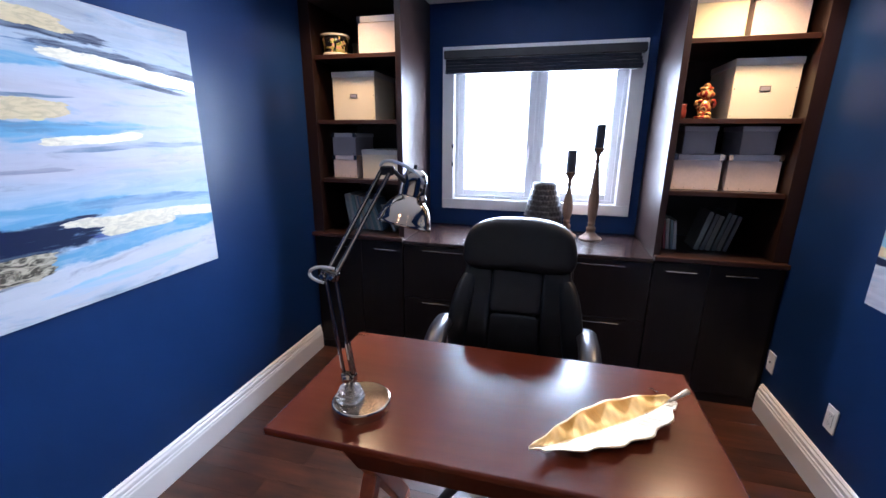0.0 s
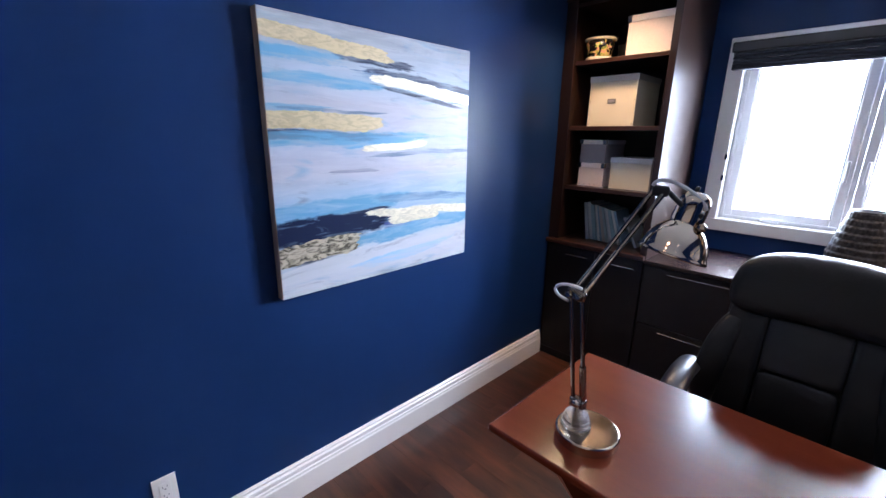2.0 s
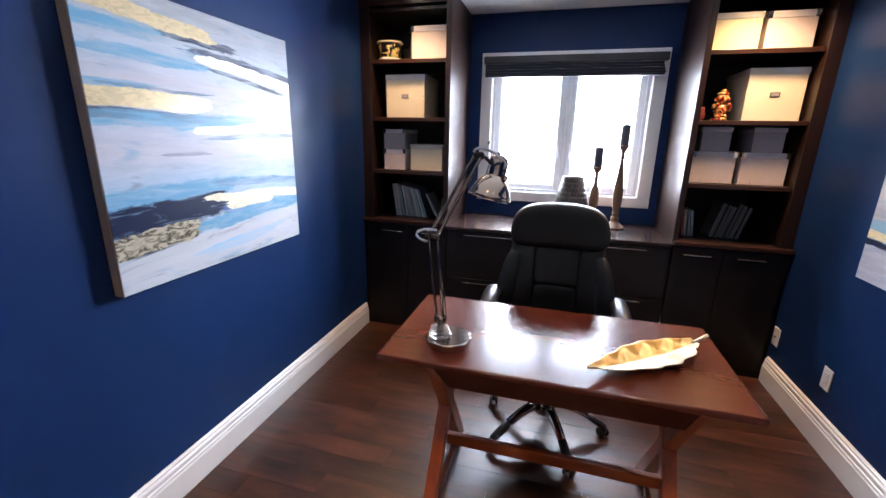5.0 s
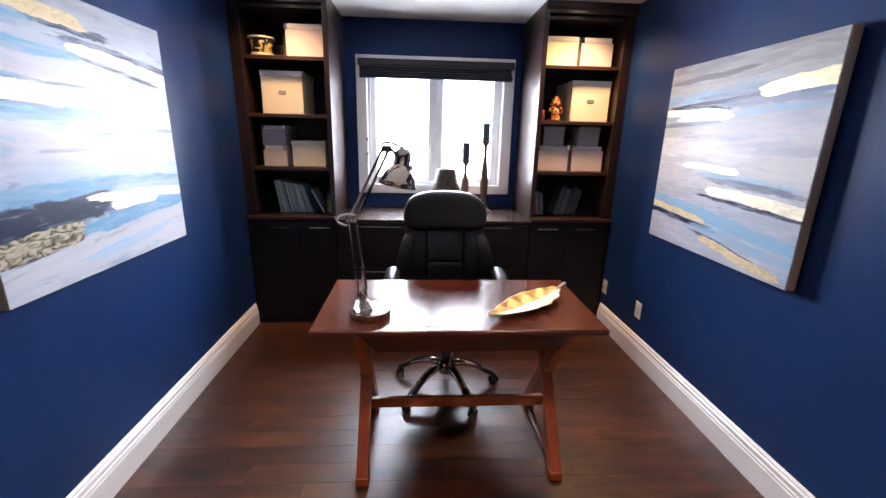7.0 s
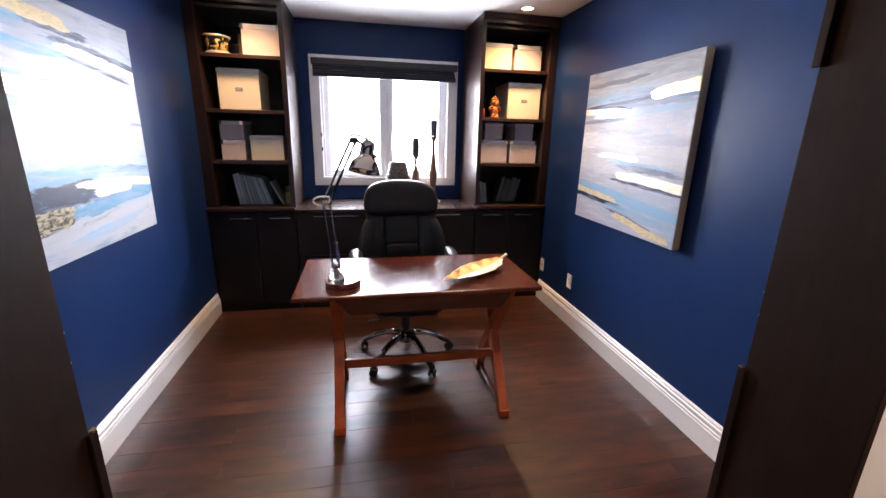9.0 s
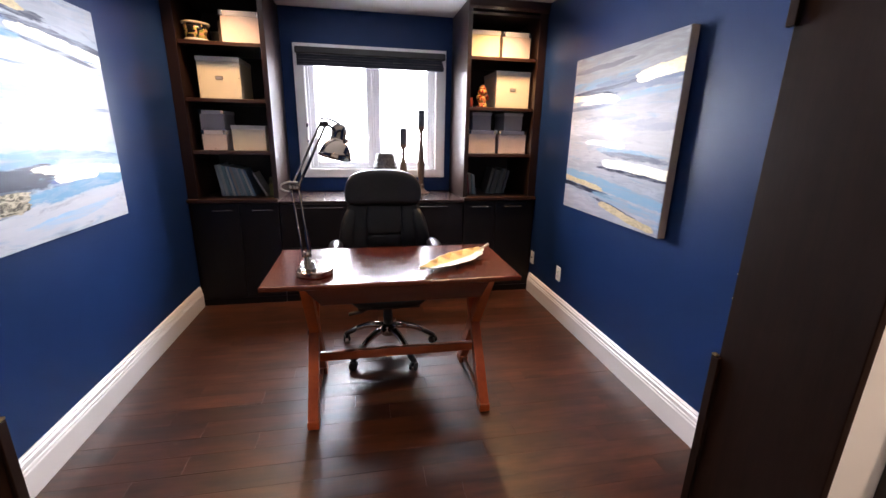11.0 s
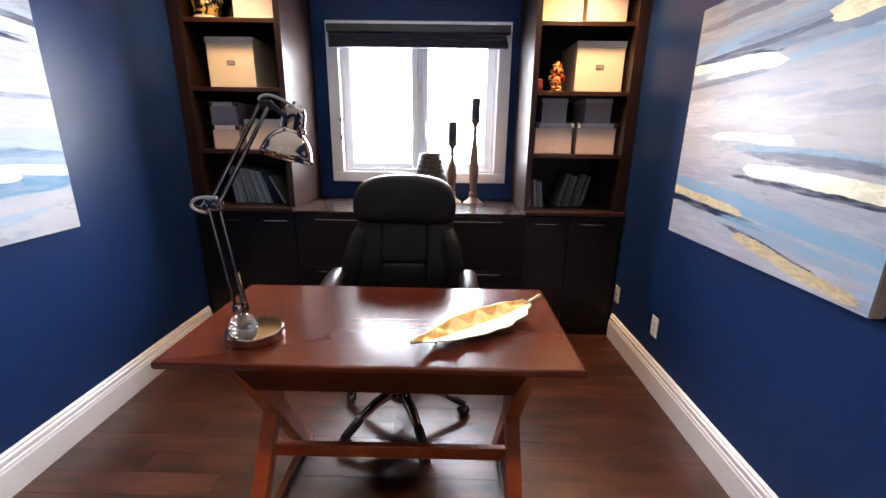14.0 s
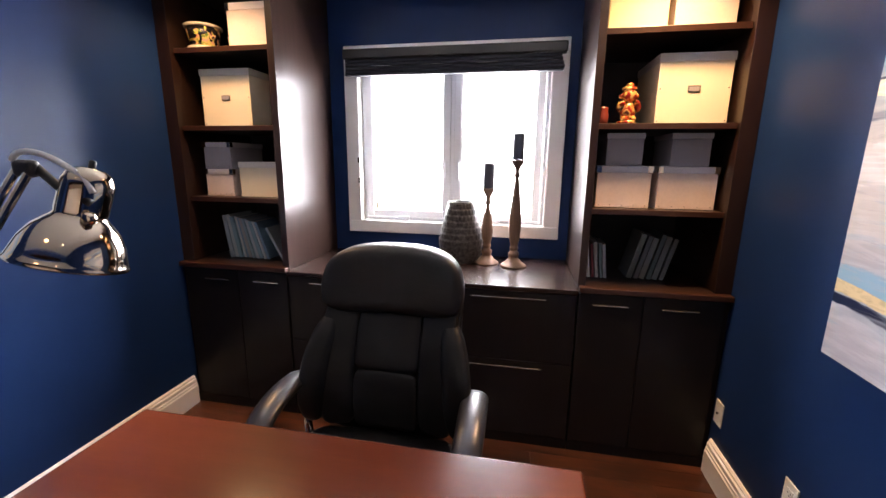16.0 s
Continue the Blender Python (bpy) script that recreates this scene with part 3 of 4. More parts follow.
for a, b in ((ix0 + 0.024, (MID0 + MID1) / 2 - 0.013), ((MID0 + MID1) / 2 + 0.013, ix1 - 0.024)):
    s = 0.044
    z0, z1 = iz0 + 0.022, iz1 - 0.022
    bm = box(a, a + s, fy0, fy1, z0, z1, 0.005)
    add_box(bm, b - s, b, fy0, fy1, z0, z1, 0.005)
    add_box(bm, a + s, b - s, fy0, fy1, z0, z0 + s, 0.005)
    add_box(bm, a + s, b - s, fy0, fy1, z1 - s, z1, 0.005)
    sash = part("sash", bm, VINYL, win)
    pane = part("pane", box(a + s - 0.005, b - s + 0.005, fy0 + 0.018, fy0 + 0.024, z0 + s - 0.005, z1 - s + 0.005), PANE, sash)
    pane.visible_shadow = False
    bead = box(a + s, a + s + 0.008, fy0 + 0.008, fy0 + 0.017, z0 + s, z1 - s)
    add_box(bead, b - s - 0.008, b - s, fy0 + 0.008, fy0 + 0.017, z0 + s, z1 - s)
    part("bead", bead, VINYL, sash)
for cx in (-0.42, 0.175):
    bm = box(cx - 0.045, cx + 0.045, fy0 - 0.022, fy0 + 0.010, iz0 + 0.001, iz0 + 0.022, 0.006)
    add_box(bm, cx - 0.03, cx + 0.05, fy0 - 0.032, fy0 - 0.020, iz0 + 0.018, iz0 + 0.030, 0.004)
    part("crank_handle", bm, VINYL, win)
for cz in (1.33, 1.46):
    part("latch", box(ix0 - 0.012, ix0 + 0.004, CY - 0.012, CY - 0.001, cz - 0.018, cz + 0.018, 0.004), GUN, win, "small dark metal latch")
for cx in (MID0 + 0.026, MID1 - 0.026):
    part("latch", box(cx - 0.008, cx + 0.008, fy0 - 0.014, fy0 - 0.0005, 1.34, 1.46, 0.005), VINYL, win)

blind = thing("roller_blind", "dark navy window blind, drawn up into folds", "blind", (-0.095, 2.70, 2.04))
part("cassette", box(-0.655, 0.655, -0.03, 0.045, 0.012, 0.068, 0.008), BLIND_BOX, blind)
for k in range(4):
    part("fold", box(-0.645, 0.645 - 0.006 * k, -0.020 + 0.004 * (k % 2), 0.022, -0.0685 + 0.020 * k, -0.0495 + 0.020 * k, 0.006), BLIND, blind)
part("bottom_bar", box(-0.645, 0.64, -0.022, 0.020, -0.082, -0.069, 0.004), BLIND, blind)
for k in range(4):
    part("clip", box(-0.48 + 0.32 * k, -0.36 + 0.32 * k, -0.0225, -0.0195, -0.031, -0.028, 0.001), STEEL, blind)


# ---- built-in cabinets ----
FY = 2.165
TOPZ = 0.885


def bookcase(name, x0, x1, fin, filler, label):
    """x0..x1 is the open width, fin and filler the uprights beside it."""
    t = thing(name, label, "bookcase", ((x0 + x1) / 2, FY, 0))
    o = -(x0 + x1) / 2

    def B(a, b, c, d, e, f, bev=0.0015):
        return box(a + o, b + o, c, d, e, f, bev)
    dep = YB - FY
    part("side_panel", B(fin[0], fin[1], 0, dep - 0.001, 0.8655, CEIL - 0.002), ESP_V, t)
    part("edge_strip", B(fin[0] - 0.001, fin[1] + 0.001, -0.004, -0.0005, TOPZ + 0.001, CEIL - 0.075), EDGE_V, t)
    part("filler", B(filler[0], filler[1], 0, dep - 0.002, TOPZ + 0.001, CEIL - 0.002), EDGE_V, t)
    part("back", B(x0 + 0.001, x1 - 0.001, dep - 0.012, dep - 0.002, TOPZ + 0.001, CEIL - 0.002), BACK_DARK, t)
    for z in (1.252, 1.632, 2.022):
        sh = part("shelf", B(x0 + 0.001, x1 - 0.001, 0.028, dep - 0.013, z - 0.024, z), ESP_H, t)
        part("nosing", B(x0 + 0.001, x1 - 0.001, 0.020, 0.0275, z - 0.025, z + 0.0005, 0.002), EDGE_H, sh, "reddish brown front edge")
    lo, hi = min(x0, fin[0], filler[0]), max(x1, fin[1], filler[1])
    part("fascia", B(lo, hi, -0.012, -0.0045, CEIL - 0.074, CEIL - 0.003), EDGE_H, t)
    part("crown", prism([(-0.035, CEIL - 0.003), (-0.0125, CEIL - 0.003), (-0.0125, CEIL - 0.05), (-0.018, CEIL - 0.045), (-0.022, CEIL - 0.025)], "x", lo + o, hi + o), EDGE_H, t)
    part("top_board", B(x0 + 0.001, x1 - 0.001, 0.0, dep - 0.013, CEIL - 0.11, CEIL - 0.09), ESP_H, t)
    side = filler[1] if filler[0] < fin[0] else filler[0]
    sgn = 1 if filler[0] < fin[0] else -1
    pins = bmesh.new()
    for k in range(34):
        for yy in (0.05,):
            z = 0.98 + k * 0.038
            add_box(pins, side + o + sgn * 0.0002, side + o + sgn * 0.0012, yy - 0.0025, yy + 0.0025, z - 0.0025, z + 0.0025)
    tagged(part("shelf_pin_holes", pins, PLATE_SLOT, t), kind="stuff")
    return t


bookcase("bookcase", -1.474, -0.915, (-0.915, -0.880), (XL + 0.001, -1.475), "tall dark wooden built-in bookcase with pot, boxes and books")
bookcase("bookcase", 0.672, 1.234, (0.640, 0.672), (1.235, XR - 0.001), "tall dark wooden built-in bookcase with boxes and a figurine")


def bar_handle(parent, x, y, z, w):
    h = part("handle", tube([(x - w / 2, y - 0.024, z), (x + w / 2, y - 0.024, z)], 0.0038, 8, True, 1.0), STEEL, parent, "thin satin steel bar handle")
    for s in (-1, 1):
        part("post", box(x + s * (w / 2 - 0.02) - 0.003, x + s * (w / 2 - 0.02) + 0.003, y - 0.021, y - 0.0005, z - 0.003, z + 0.003), STEEL, h)


def base_cabinet(x0, x1, fronts, label, top):
    t = thing("base_cabinet", label, "cabinet", ((x0 + x1) / 2, 2.14, 0))
    o = -(x0 + x1) / 2
    part("body", box(x0 + o + 0.001, x1 + o - 0.001, 0.022, YB - 2.14 - 0.002, 0.003, top - 0.001), ESP_V, t)
    part("plinth", box(x0 + o + 0.001, x1 + o - 0.001, 0.004, 0.0215, 0.001, 0.055), DOOR_DARK, t)
    for kind, a, b, z0, z1, hx, hz, hw in fronts:
        d = part(kind, box(a + o + 0.0015, b + o - 0.0015, 0.0, 0.0205, z0, z1, 0.002), DOOR_DARK, t)
        bar_handle(d, hx + o, 0.0, hz, hw)
    if top > 0.85:
        w = (x1 - x0) / 2 - 0.0015
        b = part("top_board", box(-w, w, 0.0275, YB - 2.14 - 0.013, 0.859, 0.8845, 0.002), ESP_H, t)
        part("nosing", box(-w, w, -0.015, 0.027, 0.858, 0.8855, 0.004), EDGE_H, b, "thick reddish brown front edge")
    return t


base_cabinet(XL + 0.001, -0.882, [("door", XL + 0.03, -1.186, 0.06, 0.852, -1.30, 0.800, 0.15), ("door", -1.186, -0.884, 0.06, 0.852, -1.00, 0.800, 0.15)],
             "dark espresso base cabinet with two doors and slim steel handles", 0.858)
base_cabinet(0.642, XR - 0.001, [("door", 0.644, 0.935, 0.06, 0.852, 0.785, 0.805, 0.155), ("door", 0.935, XR - 0.03, 0.06, 0.852, 1.085, 0.805, 0.155)],
             "dark espresso base cabinet with two doors and slim steel handles", 0.858)
base_cabinet(-0.880, 0.640, [("drawer", -0.878, -0.120, 0.475, 0.838, -0.56, 0.812, 0.36), ("drawer", -0.878, -0.120, 0.06, 0.471, -0.56, 0.448, 0.36),
                             ("drawer", -0.120, 0.638, 0.475, 0.838, 0.31, 0.812, 0.36), ("drawer", -0.120, 0.638, 0.06, 0.471, 0.31, 0.448, 0.36)],
             "low dark espresso cabinet with four deep drawers under the window", 0.842)

top = thing("worktop", "dark wooden worktop under the window with a soft sheen", "worktop", (-0.12, FY, 0.843))
part("board", box(-0.7595, 0.7595, -0.030, YB - FY - 0.001, 0.0, 0.022, 0.002), wood("espresso_worktop", (0.012, 0.006, 0.005), (0.034, 0.017, 0.013), 0, 1.0, 0.24, 0.0, 0.0, 14), top)


# ---- boxes and shelf things ----
def storage_box(label, x0, x1, yf, depth, z, h, mat, lid_mat, lid_h=0.035, plate=False, corners=False, group="", band=False):
    t = thing("storage_box", label, "storage box", ((x0 + x1) / 2, yf + depth / 2, z + 0.0005), group)
    w, d = (x1 - x0) / 2, depth / 2
    part("body", box(-w + 0.004, w - 0.004, -d + 0.004, d - 0.004, 0, h - 0.006, 0.003), mat, t)
    bm = box(-w, w, -d, d, h - lid_h, h, 0.003)
    lid = part("lid", bm, lid_mat, t)
    if plate:
        p = part("label_holder", box(-0.026, 0.026, -d + 0.0005, -d + 0.0035, h * 0.50 - 0.014, h * 0.50 + 0.014, 0.002), LABEL, t, "small grey metal label holder")
        part("label_card", box(-0.020, 0.020, -d - 0.0002, -d + 0.0003, h * 0.50 - 0.009, h * 0.50 + 0.009), MAUVE, p)
        for sx in (-1, 1):
            for sz in (0.012, h * 0.5):
                part("rivet", box(sx * (w - 0.014) - 0.0025, sx * (w - 0.014) + 0.0025, -d + 0.0025, -d + 0.0042, sz, sz + 0.005, 0.001), STEEL, t)
    if corners:
        for sx in (-1, 1):
            c = bmesh.new()
            q = 0.022
            add_box(c, min(sx * w, sx * (w - q)) - (0.001 if sx < 0 else 0), max(sx * w, sx * (w - q)) + (0.001 if sx > 0 else 0), -d - 0.0012, -d + q, h - lid_h - 0.001, h + 0.0012, 0.001)
            part("metal_corner", c, NICKEL, lid, "bright metal corner")
        for k in range(5):
            x = -w + 0.02 + k * (2 * w - 0.04) / 4
            part("rivet", box(x - 0.002, x + 0.002, -d + 0.0025, -d + 0.0045, 0.010, 0.014, 0.0008), NICKEL, t)
    return t


G = "storage boxes on the shelves"
storage_box("square cream card box with a pale lid and label holder", -1.402, -1.097, 2.262, 0.36, 1.632, 0.300, CREAM, CREAM_LID, 0.036, True, False, G)
storage_box("pale pinkish woven box with a lid on the top shelf", -1.200, -0.925, 2.255, 0.34, 2.022, 0.222, PINK, PINK_LID, 0.036, False, True, G)
storage_box("small pale woven box with bright metal corners", -1.424, -1.244, 2.255, 0.30, 1.252, 0.150, PINK, PINK_LID, 0.028, False, True, G)
storage_box("small grey mauve box stacked on a woven box", -1.424, -1.248, 2.258, 0.30, 1.403, 0.146, MAUVE, MAUVE_LID, 0.026, False, True, G)
storage_box("cream card box with a grey lid", -1.208, -0.952, 2.255, 0.33, 1.252, 0.192, CREAM, CREAM_LID, 0.032, False, False, G)
storage_box("bright cream box with a pale lid on the top shelf", 0.686, 0.938, 2.257, 0.34, 2.022, 0.208, plain("bright_cream_card", (0.78, 0.70, 0.42), 0.5, vary=0.03, scale=200), CREAM_LID, 0.034, False, False, G)
storage_box("pale pinkish woven box with a lid on the top shelf", 0.955, 1.205, 2.257, 0.34, 2.022, 0.206, PINK, PINK_LID, 0.036, False, True, G)
storage_box("large square cream card box with a pale lid and label holder", 0.918, 1.222, 2.255, 0.38, 1.632, 0.298, CREAM, CREAM_LID, 0.036, True, False, G)
for x0, x1 in ((0.695, 0.943), (0.965, 1.222)):
    storage_box("pale woven box with a grey lid and bright metal corners", x0, x1, 2.255, 0.33, 1.252, 0.194, PINK, MAUVE_LID, 0.030, False, True, G)
for x0, x1 in ((0.728, 0.897), (1.008, 1.180)):
    storage_box("small grey mauve box stacked on a woven box", x0, x1, 2.262, 0.28, 1.447, 0.149, MAUVE, MAUVE_LID, 0.026, False, False, G)

pot = thing("flower_pot", "black glazed flower pot with painted flowers and cream rim", "plant pot", (-1.382, 2.31, 2.0228))
part("saucer", lathe([(0.050, 0), (0.078, 0.002), (0.084, 0.020), (0.080, 0.024), (0.060, 0.0235)], 36), CERAMIC, pot, "cream saucer", True)
part("body", lathe([(0.058, 0.0245), (0.070, 0.030), (0.080, 0.075), (0.087, 0.118), (0.080, 0.1185), (0.066, 0.032)], 36), POT, pot, "", True)
part("rim", lathe([(0.088, 0.1182), (0.094, 0.121), (0.095, 0.130), (0.090, 0.134), (0.082, 0.132), (0.081, 0.119)], 36), CERAMIC, pot, "cream rim", True)
cup = thing("pot", "small dark pot behind the painted pot", "pot", (-1.268, 2.44, 2.0228))
part("body", lathe([(0.038, 0), (0.048, 0.01), (0.054, 0.09), (0.058, 0.10), (0.052, 0.101), (0.044, 0.012)], 24), BLACK_PLASTIC, cup, "", True)
bk = thing("book", "dark brown book standing upright on the top shelf", "book", (-1.226, 2.46, 2.0228))
part("cover", box(-0.022, 0.022, -0.09, 0.09, 0, 0.17, 0.003), plain("brown_cover", (0.10, 0.065, 0.05), 0.5), bk)

fig = bmesh.new()


def blob(bm, x, y, z, rx, ry, rz):
    tmp = bmesh.new()
    bmesh.ops.create_uvsphere(tmp, u_segments=18, v_segments=12, radius=1)
    bmesh.ops.scale(tmp, vec=(rx, ry, rz), verts=tmp.verts)
    bmesh.ops.translate(tmp, vec=(x, y, z), verts=tmp.verts)
    join(bm, tmp)


add_lathe(fig, [(0.036, 0), (0.044, 0.004), (0.044, 0.014), (0.036, 0.020)], 24)
for b in ((0, 0, 0.060, 0.036, 0.032, 0.044), (0, -0.004, 0.128, 0.034, 0.030, 0.032), (0, 0, 0.157, 0.034, 0.030, 0.014), (0, -0.002, 0.172, 0.018, 0.018, 0.014),
          (-0.040, -0.012, 0.078, 0.014, 0.014, 0.024), (0.040, -0.012, 0.078, 0.014, 0.014, 0.024), (-0.030, -0.026, 0.092, 0.012, 0.012, 0.012), (0.032, -0.026, 0.094, 0.013, 0.012, 0.012),
          (-0.018, -0.018, 0.026, 0.017, 0.022, 0.014), (0.018, -0.018, 0.026, 0.017, 0.022, 0.014), (-0.034, 0, 0.126, 0.010, 0.008, 0.012), (0.034, 0, 0.126, 0.010, 0.008, 0.012)):
    blob(fig, *b)
f = linked("figurine", fig, FIG, None, "", True)
f.matrix_world = pose(0.812, 2.29, 1.633)
tagged(f, "small glossy gold and red ceramic figurine on the shelf", "figurine")
jar = thing("jar", "small dark red patterned jar beside the figurine", "jar", (0.705, 2.30, 1.6328))
part("body", lathe([(0.018, 0), (0.026, 0.006), (0.028, 0.045), (0.022, 0.062), (0.024, 0.070), (0.024, 0.080), (0.012, 0.082)], 20), RED_JAR, jar, "", True)

BOOKCOL = [(0.26, 0.30, 0.34), (0.34, 0.36, 0.37), (0.16, 0.26, 0.30), (0.40, 0.41, 0.40), (0.12, 0.20, 0.27), (0.28, 0.26, 0.24), (0.20, 0.28, 0.30)]
BOOKM = [plain("book_cover", c, 0.4, vary=0.12, scale=40) for c in BOOKCOL]
BOOK_SHADED = [plain("shaded_book_cover", tuple(q * 0.28 for q in c), 0.5, vary=0.12, scale=40) for c in BOOKCOL]


def book(x, y, z, th, dp, h, lean, mat, label, group):
    """A book that stands on its edge and leans by that many degrees."""
    lift = abs(math.sin(radians(lean))) * th / 2
    t = thing("book", label, "book", (x, y, z + lift), group)
    m = pose(0, 0, 0, 0, lean, 0)
    part("cover", add_box(box(-th / 2, -th / 2 + 0.0015, 0, dp, 0, h, 0, 1, m), th / 2 - 0.0015, th / 2, 0, dp, 0, h, 0, 1, m), mat, t)
    part("spine", box(-th / 2, th / 2, -0.0018, -0.0002, 0, h, 0.0006, 1, m), mat, t)
    part("pages", box(-th / 2 + 0.0017, th / 2 - 0.0017, 0.0002, dp - 0.004, 0.002, h - 0.003, 0, 1, m), PAPER, t)


rnd = random.Random(5)
x = -1.325
for k in range(12):
    th = rnd.choice([0.014, 0.018, 0.022])
    h = 0.255 - 0.003 * k + rnd.uniform(-0.006, 0.004)
    book(x, 2.285 + rnd.uniform(0, 0.02), TOPZ + 0.0012, th, 0.2, h, -8 - 0.9 * k, BOOKM[k % 7], "slim grey-teal book leaning in a row of books", "books on the bottom shelf")
    x += th + 0.0045
book(-0.995, 2.29, TOPZ + 0.0012, 0.014, 0.2, 0.205, -27, BOOKM[1], "slim grey book leaning over beside a green box", "books on the bottom shelf")
gb = thing("small_box", "small yellowish green box on the bottom shelf", "box", (-0.950, 2.34, TOPZ + 0.0012))
part("body", box(-0.026, 0.026, -0.03, 0.03, 0, 0.10, 0.003), plain("green_carton", (0.20, 0.19, 0.05), 0.5), gb)
part("lid", box(-0.024, 0.024, -0.028, 0.028, 0.1005, 0.15, 0.003), plain("olive_carton", (0.09, 0.08, 0.03), 0.5), gb)
x = 0.690
for k, c in enumerate([5, 3, 0, 3, 2, 0]):
    th = 0.016 if k % 2 else 0.012
    m = plain("red_cover", (0.22, 0.03, 0.04), 0.4) if k in (0, 2) else BOOKM[c]
    book(x, 2.32, TOPZ + 0.0012, th, 0.18, 0.185 - 0.005 * (k % 3), -6, m, "slim %s book standing in the dark bottom shelf" % ("red" if k in (0, 2) else "grey"), "books on the bottom shelf")
    x += th + 0.006
x = 0.905
for k, c in enumerate([1, 0, 3, 6, 1, 0]):
    th = 0.020 if k % 2 else 0.026
    book(x, 2.34, TOPZ + 0.0012, th, 0.18, 0.235 - 0.01 * (k % 3), 14, BOOK_SHADED[c], "grey book leaning in the dark bottom shelf", "books on the bottom shelf")
    x += th + 0.007


# ---- things on the worktop ----
WT = 0.8655


def candlestick(x, y, cup_z, candle_r, candle_top, base_r, label):
    t = thing("candlestick", label, "candlestick", (x, y, WT))
    h = cup_z - WT
    lo, hi = 0.135, h - 0.105
    body = hi - lo
    prof = [(base_r, 0), (base_r, 0.006), (base_r * 0.95, 0.011), (base_r * 0.70, 0.022), (base_r * 0.46, 0.042), (0.026, 0.054), (0.029, 0.060), (0.032, 0.070), (0.030, 0.081),
            (0.021, 0.090), (0.020, 0.098), (0.025, 0.104), (0.025, 0.112), (0.021, 0.118), (0.023, lo), (0.031, lo + 0.10 * body), (0.0345, lo + 0.32 * body), (0.030, lo + 0.55 * body),
            (0.020, lo + 0.80 * body), (0.011, hi), (0.010, hi + 0.004), (0.016, hi + 0.014), (0.018, hi + 0.022), (0.015, hi + 0.031), (0.011, hi + 0.038), (0.013, hi + 0.054),
            (0.024, h - 0.030), (0.032, h - 0.022), (0.030, h - 0.016), (0.038, h - 0.009), (0.039, h - 0.003), (0.030, h)]
    part("stem", lathe(prof, 28), TURNED, t, "turned wooden stem", True)
    cd = lathe([(candle_r - 0.002, h + 0.0005), (candle_r, h + 0.004), (candle_r, candle_top - WT - 0.006), (candle_r - 0.004, candle_top - WT), (candle_r * 0.5, candle_top - WT - 0.004)], 24)
    c = part("candle", cd, CANDLE, t, "dark grey pillar candle", True)
    part("wick", tube([(0, 0, candle_top - WT - 0.004), (0.001, 0, candle_top - WT + 0.006)], 0.001, 6), BLACK_PLASTIC, c)


candlestick(0.162, 2.58, 1.310, 0.032, 1.452, 0.072, "shorter turned wooden candlestick with a dark candle")
candlestick(0.322, 2.54, 1.470, 0.031, 1.612, 0.074, "taller turned wooden candlestick with a dark candle")

vase = thing("vase", "silvery dimpled vase tapering upward on the worktop", "vase", (0.0, 2.625, WT))
ROWS_V, COLS_V = 10, 26
vb = bmesh.new()
nz, na = ROWS_V * 6, COLS_V * 4
HV = 0.356
ringv = []
for i in range(nz + 1):
    f = i / nz
    r0 = 0.112 + 0.020 * math.sin(math.pi / 2 * min(1, f / 0.36)) if f < 0.36 else 0.132 - 0.055 * ((f - 0.36) / 0.64) ** 1.05
    saw = ((i % 6) / 5.0) ** 0.7
    row = []
    for j in range(na):
        a = 2 * math.pi * j / na
        r = r0 + 0.0052 * saw * (0.45 + 0.55 * abs(math.sin(math.pi * (j / 4 + 0.5 * ((i // 6) % 2)))))
        row.append(vb.verts.new((r * math.cos(a), r * math.sin(a), HV * f)))
    ringv.append(row)
for a, b in zip(ringv, ringv[1:]):
    for j in range(na):
        vb.faces.new((a[j], a[(j + 1) % na], b[(j + 1) % na], b[j]))
vb.faces.new(ringv[0][::-1])
part("body", vb, VASE, vase, "", True)
part("lip", lathe([(0.074, HV - 0.03), (0.080, HV - 0.002), (0.079, HV + 0.004), (0.073, HV + 0.003), (0.068, HV - 0.03)], 48), VASE, vase, "", True)


# ---- the desk ----
DX, DY, DZ = -0.072, 0.75, 0.762
desk = thing("desk", "reddish cherry wooden desk with crossed legs and a glossy top", "desk", (DX, DY, 0))
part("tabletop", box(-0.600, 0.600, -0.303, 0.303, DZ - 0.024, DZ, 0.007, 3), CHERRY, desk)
part("moulding", box(-0.565, 0.565, -0.268, 0.268, DZ - 0.036, DZ - 0.0245, 0.004), CHERRY_LIT_H, desk)
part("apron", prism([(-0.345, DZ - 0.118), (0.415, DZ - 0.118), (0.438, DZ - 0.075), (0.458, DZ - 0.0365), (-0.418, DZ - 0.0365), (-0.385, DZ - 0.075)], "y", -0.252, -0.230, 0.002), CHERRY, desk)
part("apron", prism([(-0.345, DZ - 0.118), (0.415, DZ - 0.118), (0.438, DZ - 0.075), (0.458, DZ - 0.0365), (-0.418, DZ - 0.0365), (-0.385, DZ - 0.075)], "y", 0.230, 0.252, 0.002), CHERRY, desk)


def slanted(x0, x1, ya, za, yb, zb, w, z_low, z_high):
    """A leg of depth w from (ya, za) to (yb, zb), cut level at both ends."""
    d = Vector((yb - ya, zb - za)).normalized()
    hw = w / 2 / abs(d.y)
    bm = prism([(ya - hw, za), (ya + hw, za), (yb + hw, zb), (yb - hw, zb)], "x", x0, x1, 0.003)
    return bm


